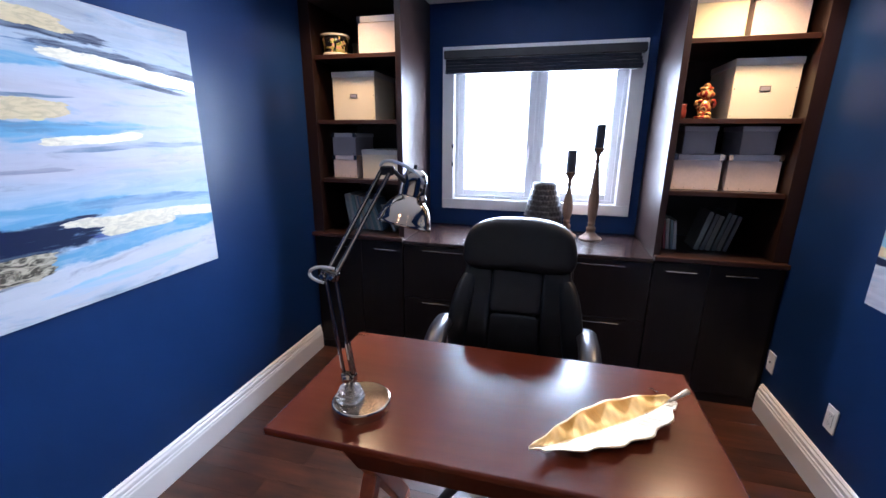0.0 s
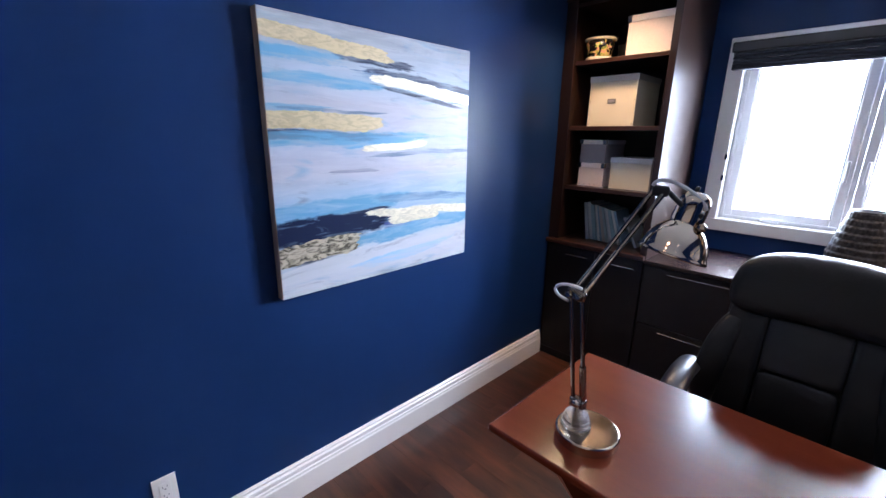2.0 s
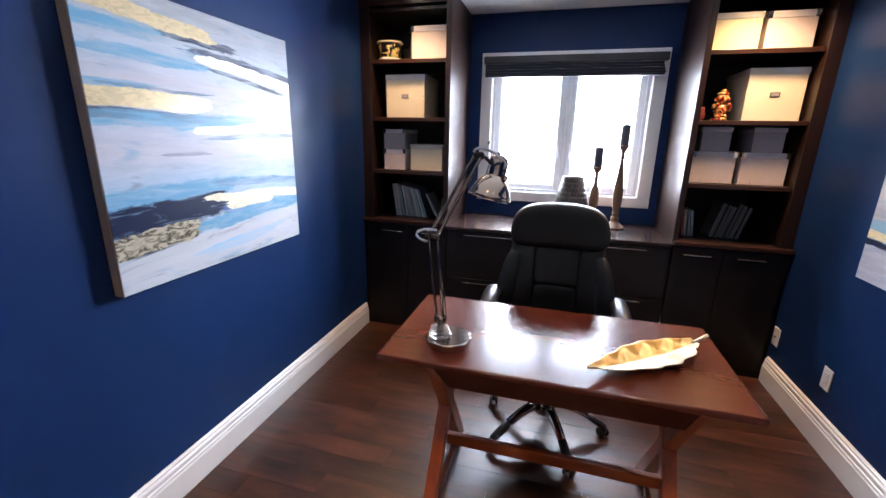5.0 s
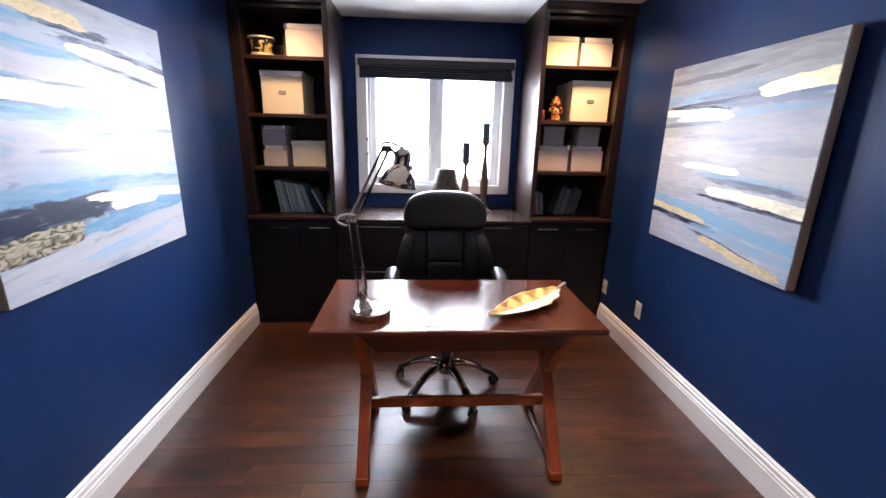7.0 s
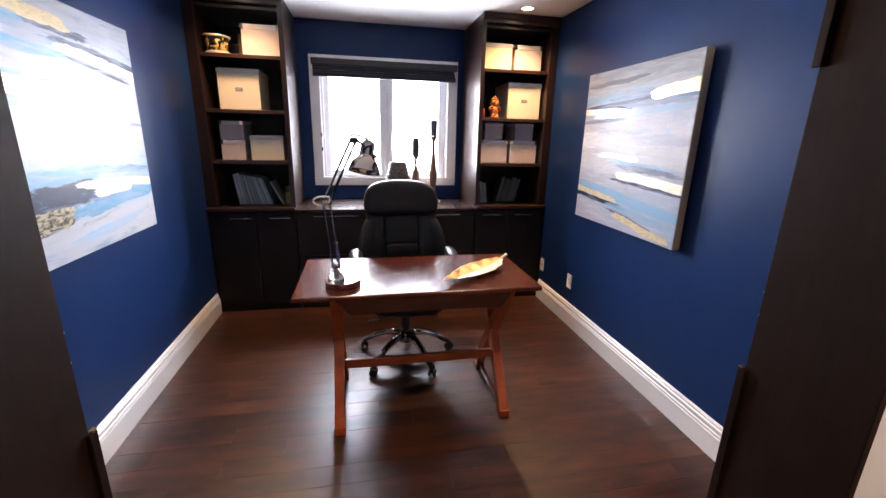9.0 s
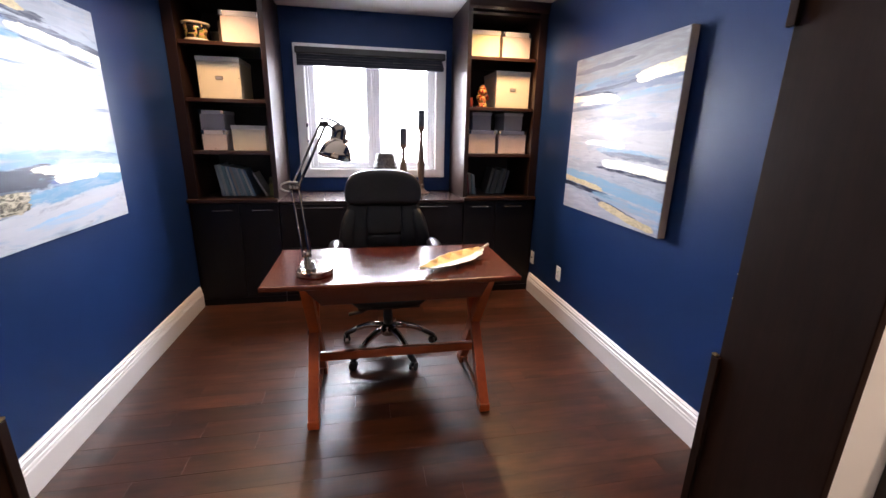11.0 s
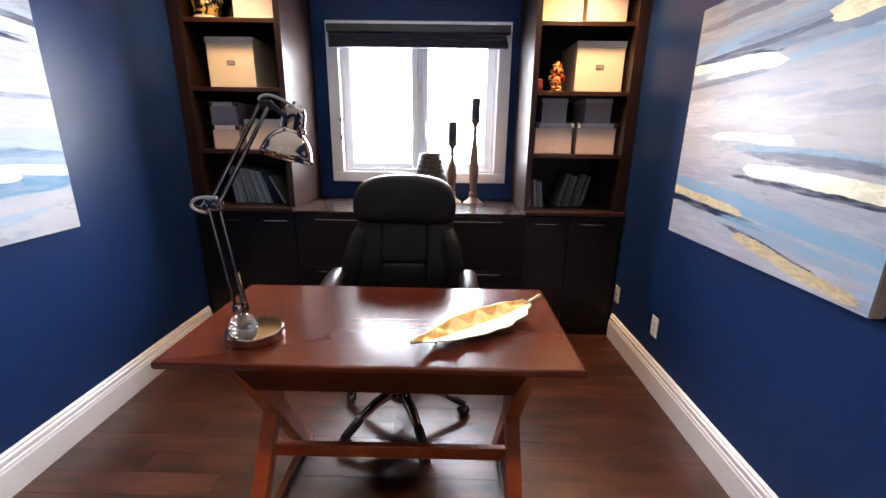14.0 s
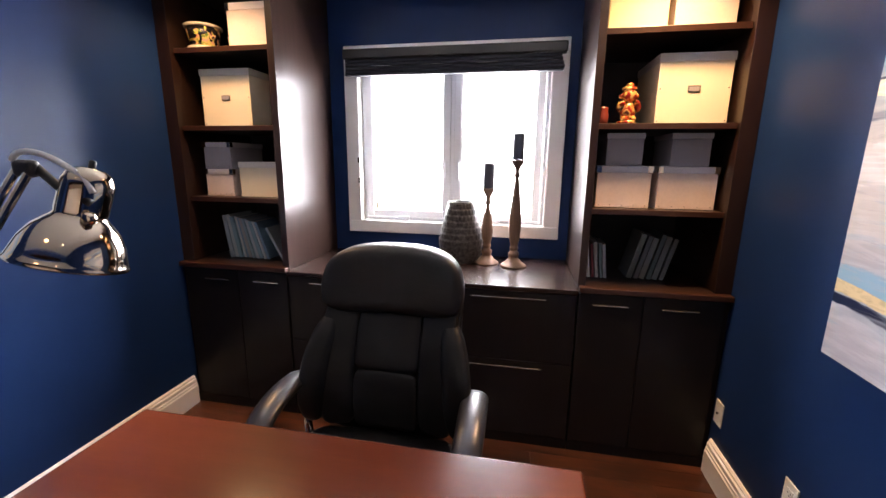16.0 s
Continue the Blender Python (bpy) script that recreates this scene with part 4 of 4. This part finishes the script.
for s, xo, xi in (("l", (-0.442, -0.392), (-0.439, -0.389)), ("r", (0.430, 0.480), (0.433, 0.483))):
    part("leg", slanted(xo[0], xo[1], -0.245, 0.045, 0.215, DZ - 0.037, 0.055, 0, 0), CHERRY_LIT_V, desk, "slanting cherry leg")
    part("leg", slanted(xi[0], xi[1], 0.245, 0.045, -0.215, DZ - 0.037, 0.062, 0, 0), CHERRY_LIT_V, desk, "slanting cherry leg")
    for y in (-0.245, 0.245):
        xx = xo if y < 0 else xi
        part("foot", box(xx[0] - 0.003, xx[1] + 0.003, y - 0.040, y + 0.034, 0.0005, 0.0445, 0.005), CHERRY_LIT_V, desk)
    sg = -1 if s == "l" else 1
    rx = (-0.428, -0.402) if s == "l" else (0.446, 0.470)
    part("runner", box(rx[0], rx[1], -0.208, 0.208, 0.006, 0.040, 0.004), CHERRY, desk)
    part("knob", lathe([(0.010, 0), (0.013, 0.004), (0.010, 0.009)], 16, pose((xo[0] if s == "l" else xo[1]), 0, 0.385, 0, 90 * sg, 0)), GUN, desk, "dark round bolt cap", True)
part("stretcher", box(-0.3885, 0.4295, -0.085, -0.060, 0.258, 0.308, 0.004), CHERRY_LIT_H, desk)


# ---- the lamp ----
LX, LY = -0.448, 0.603
lamp = thing("desk_lamp", "polished metal desk lamp with jointed arms on a round base", "desk lamp", (LX, LY, DZ))


def rel(x, y, z):
    return Vector((x - LX, y - LY, z - DZ))


PIV, ELB, TIP = rel(-0.478, 0.592, 0.866), rel(-0.506, 0.575, 1.178), rel(-0.378, 0.675, 1.450)
part("base", lathe([(0.080, 0.0003), (0.084, 0.003), (0.085, 0.008), (0.085, 0.028), (0.083, 0.031), (0.080, 0.032), (0.002, 0.033)], 72), NICKEL, lamp, "brushed round metal base")
socket = rel(-0.478, 0.592, 0)
sx, sy = socket.x, socket.y
part("collar", lathe([(0.034, 0.0335), (0.041, 0.036), (0.041, 0.043), (0.030, 0.045), (0.030, 0.048), (0.036, 0.050), (0.036, 0.056), (0.026, 0.058), (0.026, 0.061), (0.031, 0.063), (0.031, 0.068), (0.020, 0.070), (0.017, 0.078), (0.012, 0.082)], 28, pose(sx, sy, 0)), CLEAR, lamp, "clear ribbed collar")
part("swivel", lathe([(0.010, 0.034), (0.010, 0.085), (0.008, 0.090)], 16, pose(sx, sy, 0)), NICKEL, lamp, "", True)
part("pivot_bracket", box(PIV.x - 0.022, PIV.x + 0.022, PIV.y - 0.012, PIV.y + 0.012, PIV.z - 0.016, PIV.z + 0.012, 0.005), GUN, lamp)
part("knob", lathe([(0.011, 0), (0.012, 0.010), (0.008, 0.013)], 16, pose(PIV.x + 0.004, PIV.y - 0.013, PIV.z + 0.004, 90, 0, 0)), CHROME, lamp, "", True)


def arm(a, b, gap, r, mat):
    side = Vector((gap / 2, 0, 0))
    for s in (-1, 1):
        part("arm_rod", tube([a + side * s, b + side * s], r, 10), mat, lamp, "slim metal rod")


arm(PIV, ELB, 0.030, 0.0056, GUN)
d = (ELB - PIV)
sp = PIV + Vector((0.015, 0, 0))
part("spring_sleeve", tube([sp + d * 0.05, sp + d * 0.36], 0.0092, 14), CHROME, lamp, "satin metal spring sleeve")
arm(ELB + Vector((0.004, 0.002, 0.006)), TIP, 0.026, 0.0058, GUN)
d2 = TIP - ELB
sp = ELB + Vector((0.017, 0.002, 0.006))
part("spring_sleeve", tube([sp + d2 * 0.12, sp + d2 * 0.42], 0.0066, 12), GUN, lamp)
el = box(-0.026, 0.026, -0.008, 0.008, -0.014, 0.014, 0.007, 3, Matrix.Translation(ELB) @ pose(0, 0, 0, 0, 12, 0))
add_box(el, -0.022, 0.022, -0.016, -0.009, -0.011, 0.011, 0.004, 2, Matrix.Translation(ELB) @ pose(0, 0, 0, 0, 12, 0))
add_lathe(el, [(0.008, 0), (0.009, 0.005), (0.006, 0.007)], 14, Matrix.Translation(ELB + Vector((0.013, -0.016, 0))) @ pose(0, 0, 0, 90, 0, 0))
add_lathe(el, [(0.008, 0), (0.009, 0.005), (0.006, 0.007)], 14, Matrix.Translation(ELB + Vector((-0.013, -0.016, 0))) @ pose(0, 0, 0, 90, 0, 0))
part("elbow_joint", el, GUN, lamp)
tj = box(-0.018, 0.022, -0.009, 0.009, -0.016, 0.010, 0.008, 3, Matrix.Translation(TIP))
part("wrist_joint", tj, BLACK_PLASTIC, lamp)

HR = rel(-0.334, 0.680, 1.303)
up = Vector((0.19, 0.25, 1.0)).normalized()
HM = Matrix.Translation(HR) @ up.to_track_quat("Z", "Y").to_matrix().to_4x4()
outer = [(0.0765, -0.002), (0.0775, 0.001), (0.0745, 0.005), (0.072, 0.014), (0.066, 0.034), (0.055, 0.054), (0.043, 0.067), (0.036, 0.073), (0.0335, 0.078), (0.0345, 0.082), (0.0345, 0.112), (0.034, 0.128), (0.029, 0.142), (0.018, 0.150), (0.004, 0.152)]
inner = [(r - 0.002, z - 0.0015) for r, z in outer[:-1] if z < 0.14][::-1]
sh = bmesh.new()
add_lathe(sh, outer, 56, HM, False)
add_lathe(sh, [(0.0765, -0.002)] + inner[::-1], 56, HM, False)
part("shade", sh, CHROME, lamp, "mirror-bright metal shade", True)
part("bulb", lathe([(0.004, 0.016), (0.020, 0.022), (0.028, 0.040), (0.022, 0.060), (0.013, 0.075), (0.013, 0.10)], 20, HM), plain("unlit_bulb_glass", (0.75, 0.74, 0.70), 0.15), lamp, "unlit white bulb", True)
part("switch", lathe([(0.005, 0.150), (0.005, 0.164), (0.003, 0.166)], 12, HM @ Matrix.Translation((0.010, 0, -0.002))), BLACK_PLASTIC, lamp, "small black switch", True)
neck = HM @ Vector((-0.036, -0.006, 0.100))
part("head_bracket", tube([TIP + Vector((0.012, 0.004, 0.002)), (TIP + neck) / 2 + Vector((0.004, 0, -0.006)), neck], 0.0062, 10), BLACK_PLASTIC, lamp, "black knuckle", True)
nk2 = HM @ Vector((-0.040, -0.012, 0.078))
part("knob", lathe([(0.010, 0), (0.011, 0.009), (0.007, 0.012)], 14, Matrix.Translation(nk2) @ pose(0, 0, 0, 90, 0, 0)), CHROME, lamp, "", True)
cord = bezier(ELB + Vector((0.016, -0.006, 0.020)), ELB + Vector((-0.060, -0.01, 0.034)), ELB + Vector((-0.085, -0.01, -0.012)), ELB + Vector((-0.018, -0.006, -0.022)))
part("cord", tube(cord, 0.0045, 8), CORD, lamp, "looped pale cord", True)
headc = HM @ Vector((-0.036, -0.006, 0.116))
cord = bezier(TIP + Vector((-0.016, -0.004, 0.008)), TIP + Vector((-0.008, 0, 0.046)), headc + Vector((-0.012, 0, 0.040)), headc)
part("cord", tube(cord, 0.0045, 8), CORD, lamp, "looped pale cord", True)


# ---- the leaf dish ----
A, Bp = Vector((0.039, 0.515)), Vector((0.430, 0.822))
axis2 = (Bp - A)
LEN = axis2.length
ang = math.degrees(math.atan2(axis2.y, axis2.x))
dish = thing("leaf_dish", "gilded leaf-shaped metal dish with a wavy rim on the desk", "dish", (A.x, A.y, DZ), "", ang)
lf = bmesh.new()
nu, nv = 160, 20


def leaf_point(s, q, off):
    """s runs from tip to stalk, q from -1 to 1 across."""
    half = 0.074 * (math.sin(math.pi * min(1, s ** 1.25 * 0.955)) ** 0.80 if 0 < s < 1 else 0) + 0.003
    wave = (0.0016 if q > 0 else 0.0088) * math.sin(s * math.pi * 10 + (0.8 if q > 0 else 0))
    half += wave * (1 if 0.05 < s < 0.95 else 0.2)
    x = s * LEN
    rise = (0.017 if q > 0 else 0.009) * abs(q) ** 1.5 * math.sin(math.pi * min(1, s * 0.96)) ** 0.5 if 0 < s < 1 else 0.0
    ripple = 1.0 * ((0.0012 if q > 0 else 0.0042) * math.sin(s * math.pi * 10) * abs(q) ** 1.1 + (0.016 if q > 0 else 0.004) * math.sin(s * math.pi * 10 + 0.6) * abs(q) * (1 - abs(q)) + (0.0008 if q > 0 else 0.0016) * math.sin(s * 150 - abs(q) * 12) * min(1, abs(q) * 3) * (1 - abs(q)))
    end = 0.020 * (1 - math.sin(math.pi * min(1, max(0, s)))) ** 2
    z = 0.020 + rise + ripple + end - 0.003 * math.exp(-(q / 0.08) ** 2)
    return Vector((x, q * half, z + off))


gridt, gridb = [], []
for i in range(nu + 1):
    gridt.append([lf.verts.new(leaf_point(i / nu, -1 + 2 * j / nv, 0.0)) for j in range(nv + 1)])
    gridb.append([lf.verts.new(leaf_point(i / nu, -1 + 2 * j / nv, -0.003)) for j in range(nv + 1)])
for i in range(nu):
    for j in range(nv):
        lf.faces.new((gridt[i][j], gridt[i + 1][j], gridt[i + 1][j + 1], gridt[i][j + 1]))
        lf.faces.new((gridb[i][j], gridb[i][j + 1], gridb[i + 1][j + 1], gridb[i + 1][j]))
    for j in (0, nv):
        a, b = (gridt[i][j], gridt[i + 1][j]), (gridb[i][j], gridb[i + 1][j])
        lf.faces.new((a[0], b[0], b[1], a[1]) if j == 0 else (a[0], a[1], b[1], b[0]))
bmesh.ops.recalc_face_normals(lf, faces=lf.faces)
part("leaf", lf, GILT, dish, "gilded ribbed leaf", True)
part("stalk", tube([(LEN - 0.012, 0, 0.036), (LEN + 0.025, 0, 0.043), (LEN + 0.062, 0, 0.050)], 0.006, 10, True, 1.0, [0.0055, 0.0065, 0.0085]), plain("pale_gilt", (0.85, 0.72, 0.50), 0.35, 0.5), dish, "", True)
for fx, fyy in ((0.10, 0.012), (0.24, -0.035), (0.24, 0.035), (0.40, 0.0)):
    part("foot", lathe([(0.004, 0.0003), (0.0045, 0.004), (0.0035, 0.021)], 10, pose(fx, fyy, 0)), BLACK_PLASTIC, dish)
clip = thing("paper_clip", "small bent bright metal clip on the desk", "clip", (0.404, 0.918, DZ + 0.0015), "", -35)
part("wire", tube([(-0.014, 0, 0.001), (-0.006, 0.003, 0.004), (0.0, -0.001, 0.003), (0.006, 0.003, 0.001), (0.014, 0.0, 0.004), (0.008, -0.004, 0.003)], 0.0014, 6), NICKEL, clip)


# ---- the chair ----
chair = thing("office_chair", "black padded leather executive chair with arms on a metal star base", "office chair", (-0.078, 1.21, 0))


def lean(p):
    """The tilt and hollow of the backrest, for a point with its height from the floor."""
    k = (p.z - 0.55)
    p.y += 0.245 + 0.20 * k + 0.045 * math.sin(math.pi * min(1, max(0, (p.z - 0.5) / 0.45))) * -1 + 0.9 * (abs(p.x) ** 2) * -0.55
    return p


def cushion(cx, cz, w, h, d, dy, power=5.0, n=10, shape=None):
    def fn(p):
        q = Vector((p.x, p.y, p.z))
        if shape:
            q = shape(q)
        q = Vector((q.x + cx, q.y + dy, q.z + cz))
        return lean(q)
    return pad(w, d, h, n, power, fn)


part("back_shell", cushion(0, 0.80, 0.50, 0.64, 0.06, 0.035, 6.0, 12), LEATHER, chair, "", True)
part("headrest", cushion(0.0, 1.038, 0.515, 0.235, 0.125, -0.012, 3.9, 16, lambda p: Vector((p.x * (1 - 0.10 * max(0, p.z) / 0.12), p.y, p.z + 0.016 * (1 - (p.x / 0.25) ** 2)))), LEATHER, chair, "puffed headrest", True)
part("centre_pad", cushion(0.0, 0.850, 0.232, 0.205, 0.066, -0.003, 8.0, 10), LEATHER, chair, "", True)
part("centre_pad", cushion(0.0, 0.640, 0.232, 0.215, 0.072, -0.004, 8.0, 10), LEATHER, chair, "", True)
for s in (-1, 1):
    part("side_pad", cushion(s * 0.178, 0.765, 0.128, 0.47, 0.072, -0.002, 5.0, 10), LEATHER, chair, "", True)
    part("wing_pad", cushion(s * 0.240, 0.735, 0.100, 0.38, 0.100, -0.010, 2.8, 10, lambda p, s=s: Vector((p.x + s * 0.010 * (1 - (p.z / 0.165) ** 2) - s * 0.02 * p.z / 0.165, p.y, p.z))), LEATHER, chair, "", True)


def seat_fn(p):
    return Vector((p.x, p.y - 0.01, p.z + 0.458 + 0.35 * max(0, abs(p.x) - 0.17) - 0.5 * max(0, -p.y - 0.15) ** 1.6))


part("seat", pad(0.53, 0.50, 0.125, 14, 4.5, seat_fn), LEATHER, chair, "thick padded seat", True)
part("seat_pan", box(-0.19, 0.19, -0.19, 0.19, 0.372, 0.402, 0.01), BLACK_PLASTIC, chair)
part("tilt_box", box(-0.07, 0.07, -0.10, 0.12, 0.328, 0.3715, 0.01), BLACK_PLASTIC, chair)
part("lever", tube([(-0.06, -0.02, 0.345), (-0.13, -0.03, 0.318), (-0.16, -0.03, 0.300), (-0.25, -0.03, 0.284)], 0.007, 8, True, 0.8, [0.006, 0.007, 0.014, 0.017]), BLACK_PLASTIC, chair)
part("gas_column", lathe([(0.030, 0.180), (0.030, 0.26), (0.027, 0.262), (0.027, 0.30), (0.018, 0.302), (0.018, 0.329)], 20), BLACK_PLASTIC, chair, "", True)
for s in (-1, 1):
    ax = s * 0.316
    rail = [(ax, 0.235, 0.688), (ax, 0.17, 0.706), (ax + s * 0.004, 0.06, 0.704), (ax + s * 0.004, -0.03, 0.680), (ax, -0.085, 0.640), (ax, -0.11, 0.60)]
    pts = [Vector(p) for p in rail]
    dense = []
    for a, b in zip(pts, pts[1:]):
        dense += [a + (b - a) * k / 4 for k in range(4)]
    dense.append(pts[-1])
    for _ in range(3):
        dense = [dense[0]] + [(dense[i - 1] + dense[i] * 2 + dense[i + 1]) / 4 for i in range(1, len(dense) - 1)] + [dense[-1]]
    nn = len(dense)
    radii = [0.044 * (0.35 + 0.65 * min(1, math.sin(math.pi * (i + 0.6) / (nn + 0.2)) * 2.4)) for i in range(nn)]
    arm_o = part("armrest", tube(dense, 0.044, 16, True, 0.55, radii), ARM_PAD, chair, "curved padded armrest", True)
    loop = bezier((ax, 0.20, 0.672), (ax, 0.24, 0.56), (ax - s * 0.01, 0.19, 0.46), (ax - s * 0.09, 0.13, 0.415), 12)
    part("arm_support", tube(loop, 0.015, 10, True, 0.6), CHROME, arm_o, "bright metal arm support", True)
    loop = bezier((ax, -0.08, 0.62), (ax, -0.12, 0.52), (ax - s * 0.01, -0.06, 0.44), (ax - s * 0.09, 0.0, 0.415), 12)
    part("arm_support", tube(loop, 0.015, 10, True, 0.6), BLACK_PLASTIC, arm_o, "", True)
part("hub", lathe([(0.044, 0.115), (0.052, 0.130), (0.050, 0.178), (0.036, 0.194)], 24), CHROME, chair, "", True)
for k in range(5):
    a = radians(8 + 72 * k)
    ca, sa = math.cos(a), math.sin(a)
    P = [(0.035, 0.168), (0.09, 0.168), (0.15, 0.154), (0.20, 0.132), (0.245, 0.106), (0.295, 0.072)]
    leg = part("base_leg", tube([(r * ca, r * sa, z) for r, z in P], 0.025, 10, True, 0.75, [0.030, 0.028, 0.026, 0.023, 0.021, 0.017]), CHROME, chair, "bright metal leg with a dark tip", True)
    part("leg_cap", tube([(r * ca, r * sa, z) for r, z in ((0.225, 0.120), (0.265, 0.093), (0.300, 0.072), (0.325, 0.062))], 0.024, 10, True, 0.72, [0.0225, 0.0235, 0.022, 0.016]), BLACK_PLASTIC, leg, "", True)
    cas = part("caster", box(-0.010, 0.010, -0.020, 0.020, 0.028, 0.060, 0.005, 2, pose(0.316 * ca, 0.316 * sa, 0, 0, 0, math.degrees(a) + 35)), BLACK_PLASTIC, chair, "twin-wheel caster")
    for w in (-1, 1):
        wm = pose(0.316 * ca, 0.316 * sa, 0.0265, 0, 0, math.degrees(a) + 35) @ pose(w * 0.011, 0, 0, 0, 90, 0)
        part("wheel", lathe([(0.020, -0.0), (0.026, 0.002), (0.026, 0.010), (0.022, 0.012)], 20, wm @ Matrix.Translation((0, 0, 0 if w > 0 else -0.012))), BLACK_PLASTIC, cas, "", True)


# ---- pictures ----
def picture(name, x, y0, y1, z0, z1, side, mat, label):
    t = thing(name, label, "painting", (x, (y0 + y1) / 2, (z0 + z1) / 2))
    hy, hz = (y1 - y0) / 2, (z1 - z0) / 2
    f = 0.0035
    cx0, cx1 = (-f, -0.0005) if side < 0 else (0.0005, f)
    a, b = (0.0, 0.040) if side < 0 else (-0.040, 0.0)
    part("canvas", box(cx0, cx1, -hy + 0.002, hy - 0.002, -hz + 0.002, hz - 0.002), mat, t, "canvas with sweeps of blue, grey and metal leaf")
    part("stretcher", box(a, b, -hy, hy, -hz, hz, 0.002), OAK_EDGE, t, "pale wooden edge")


picture("painting", -1.510, 0.227, 1.240, 0.950, 1.958, 1, PAINTING_1, "large square abstract painting in vivid blue, white and gold")
picture("painting", 1.252, 0.468, 1.500, 0.922, 1.908, -1, PAINTING_2, "large square abstract painting in pale grey, blue and gold")


# ---- switches, sockets, lights ----
def wall_plate(x, y, z, face, kind, label, mat=PLATE):
    t = thing("wall_plate", label, "wall socket", (x, y, z))
    s = face
    xa, xb = (0.0004, 0.006) if s > 0 else (-0.006, -0.0004)
    part("plate", box(xa, xb, -0.036, 0.036, -0.058, 0.058, 0.002), mat, t)
    fx0, fx1 = (0.0062, 0.0085) if s > 0 else (-0.0085, -0.0062)
    if kind == "socket":
        ins = part("insert", box(fx0, fx1, -0.017, 0.017, -0.034, 0.034, 0.001), mat, t)
        slots = bmesh.new()
        sx0, sx1 = (0.0086, 0.0090) if s > 0 else (-0.0090, -0.0086)
        for zz in (-0.018, 0.018):
            add_box(slots, sx0, sx1, -0.008, -0.006, zz - 0.002, zz + 0.006)
            add_box(slots, sx0, sx1, 0.006, 0.008, zz - 0.002, zz + 0.006)
            add_box(slots, sx0, sx1, -0.002, 0.002, zz - 0.010, zz - 0.006)
        part("slots", slots, PLATE_SLOT, ins)
    elif kind == "jack":
        part("jack", lathe([(0.006, 0.0), (0.006, 0.006), (0.003, 0.007)], 14, pose(fx0 if s > 0 else fx1, 0, 0, 0, 90 * s, 0)), STEEL, t)
    else:
        part("insert", box(fx0, fx1, -0.017, 0.017, -0.034, 0.034, 0.001), mat, t)


wall_plate(XL, -0.233, 0.352, 1, "socket", "white double power socket low on the blue wall")
wall_plate(XR, 1.572, 0.352, -1, "socket", "white power socket low on the blue wall")
wall_plate(XR, 2.10, 0.330, -1, "jack", "small cream cable outlet low on the blue wall")

DL = ROOM_AND_FILL_LIGHTS + [(x, y) for x, y, power in HALL_FILL]
for x, y in DL:
    t = thing("downlight", "small round recessed ceiling light, lit warm white, some added as fill", "ceiling light", (x, y, CEIL), "ceiling lights")
    part("trim_ring", lathe([(0.060, -0.0004), (0.060, -0.004), (0.054, -0.007), (0.046, -0.005), (0.044, -0.0006)], 36, None, False), PLATE, t, "white trim ring", True)
    part("lens", lathe([(0.0435, -0.001), (0.043, -0.003), (0.030, -0.0045)], 30), BULB, t, "glowing lens", True)

hd = thing("hall_door", "dark framed black glossy door in the hallway beside the doorway", "door", (0.85, YH, 0))
part("frame", box(0.0, 0.045, -0.022, -0.0005, 0.001, 2.1, 0.004), EDGE_V, hd)
part("leaf", box(0.046, 0.85, -0.012, -0.0005, 0.005, 2.09, 0.002), plain("black_gloss_door", (0.010, 0.010, 0.012), 0.2), hd)
part("knob", lathe([(0.012, 0), (0.012, 0.03), (0.026, 0.038), (0.028, 0.052), (0.020, 0.062)], 20, pose(0.085, -0.012, 0.92, 90, 0, 0)), CLEAR, hd, "faceted glass knob")


# ---- the floor ----
structure("subfloor", box(-2.52, 2.52, -2.82, YB + 0.14, -0.16, -0.0145), GAP, "dark underlay beneath the boards")
floor = tagged(new("floor"), "dark reddish brown hand-scraped wooden floor boards with a satin sheen", "floor", "", "structure")
PW = 0.1135
mesh_cache = {}


def plank_mesh(length, width):
    key = (round(length, 3), round(width, 3))
    if key not in mesh_cache:
        bm = bmesh.new()
        b = 0.0003
        lo = [(0, 0), (length, 0), (length, width), (0, width)]
        hi = [(b, b), (length - b, b), (length - b, width - b), (b, width - b)]
        v0 = [bm.verts.new((x, y, -0.014)) for x, y in lo]
        v1 = [bm.verts.new((x, y, -0.0010)) for x, y in lo]
        v2 = [bm.verts.new((x, y, 0.0)) for x, y in hi]
        for a, c in ((v0, v1), (v1, v2)):
            for i in range(4):
                bm.faces.new((a[i], a[(i + 1) % 4], c[(i + 1) % 4], c[i]))
        bm.faces.new(v2)
        me = bpy.data.meshes.new("plank")
        bm.to_mesh(me)
        bm.free()
        me.materials.append(FLOOR_WOOD)
        mesh_cache[key] = me
    return mesh_cache[key]


rnd = random.Random(11)
LENS = [0.6, 0.9, 1.2, 1.5]
y = YB - 0.003
while y > -2.70:
    y0 = max(y - PW, -2.70)
    xa, xb = (XL, XR) if y0 > YS else ((JL, JR) if y0 > YH - 0.02 else (-2.4, 2.4))
    if y0 <= YS < y0 + PW:
        xa, xb = XL, XR
    x = xa
    first = True
    while x < xb - 0.01:
        ln = rnd.choice(LENS) * (rnd.choice([0.35, 0.6, 0.85]) if first else 1)
        first = False
        ln = min(ln, xb - x)
        if xb - (x + ln) < 0.12:
            ln = xb - x
        ob = new("plank", plank_mesh(ln - 0.0004, PW - 0.0004 if y - y0 > PW - 0.001 else y - y0 - 0.0006))
        ob.parent = floor
        ob.location = (x, y0, rnd.uniform(-0.0006, 0.0))
        x += ln
    y -= PW
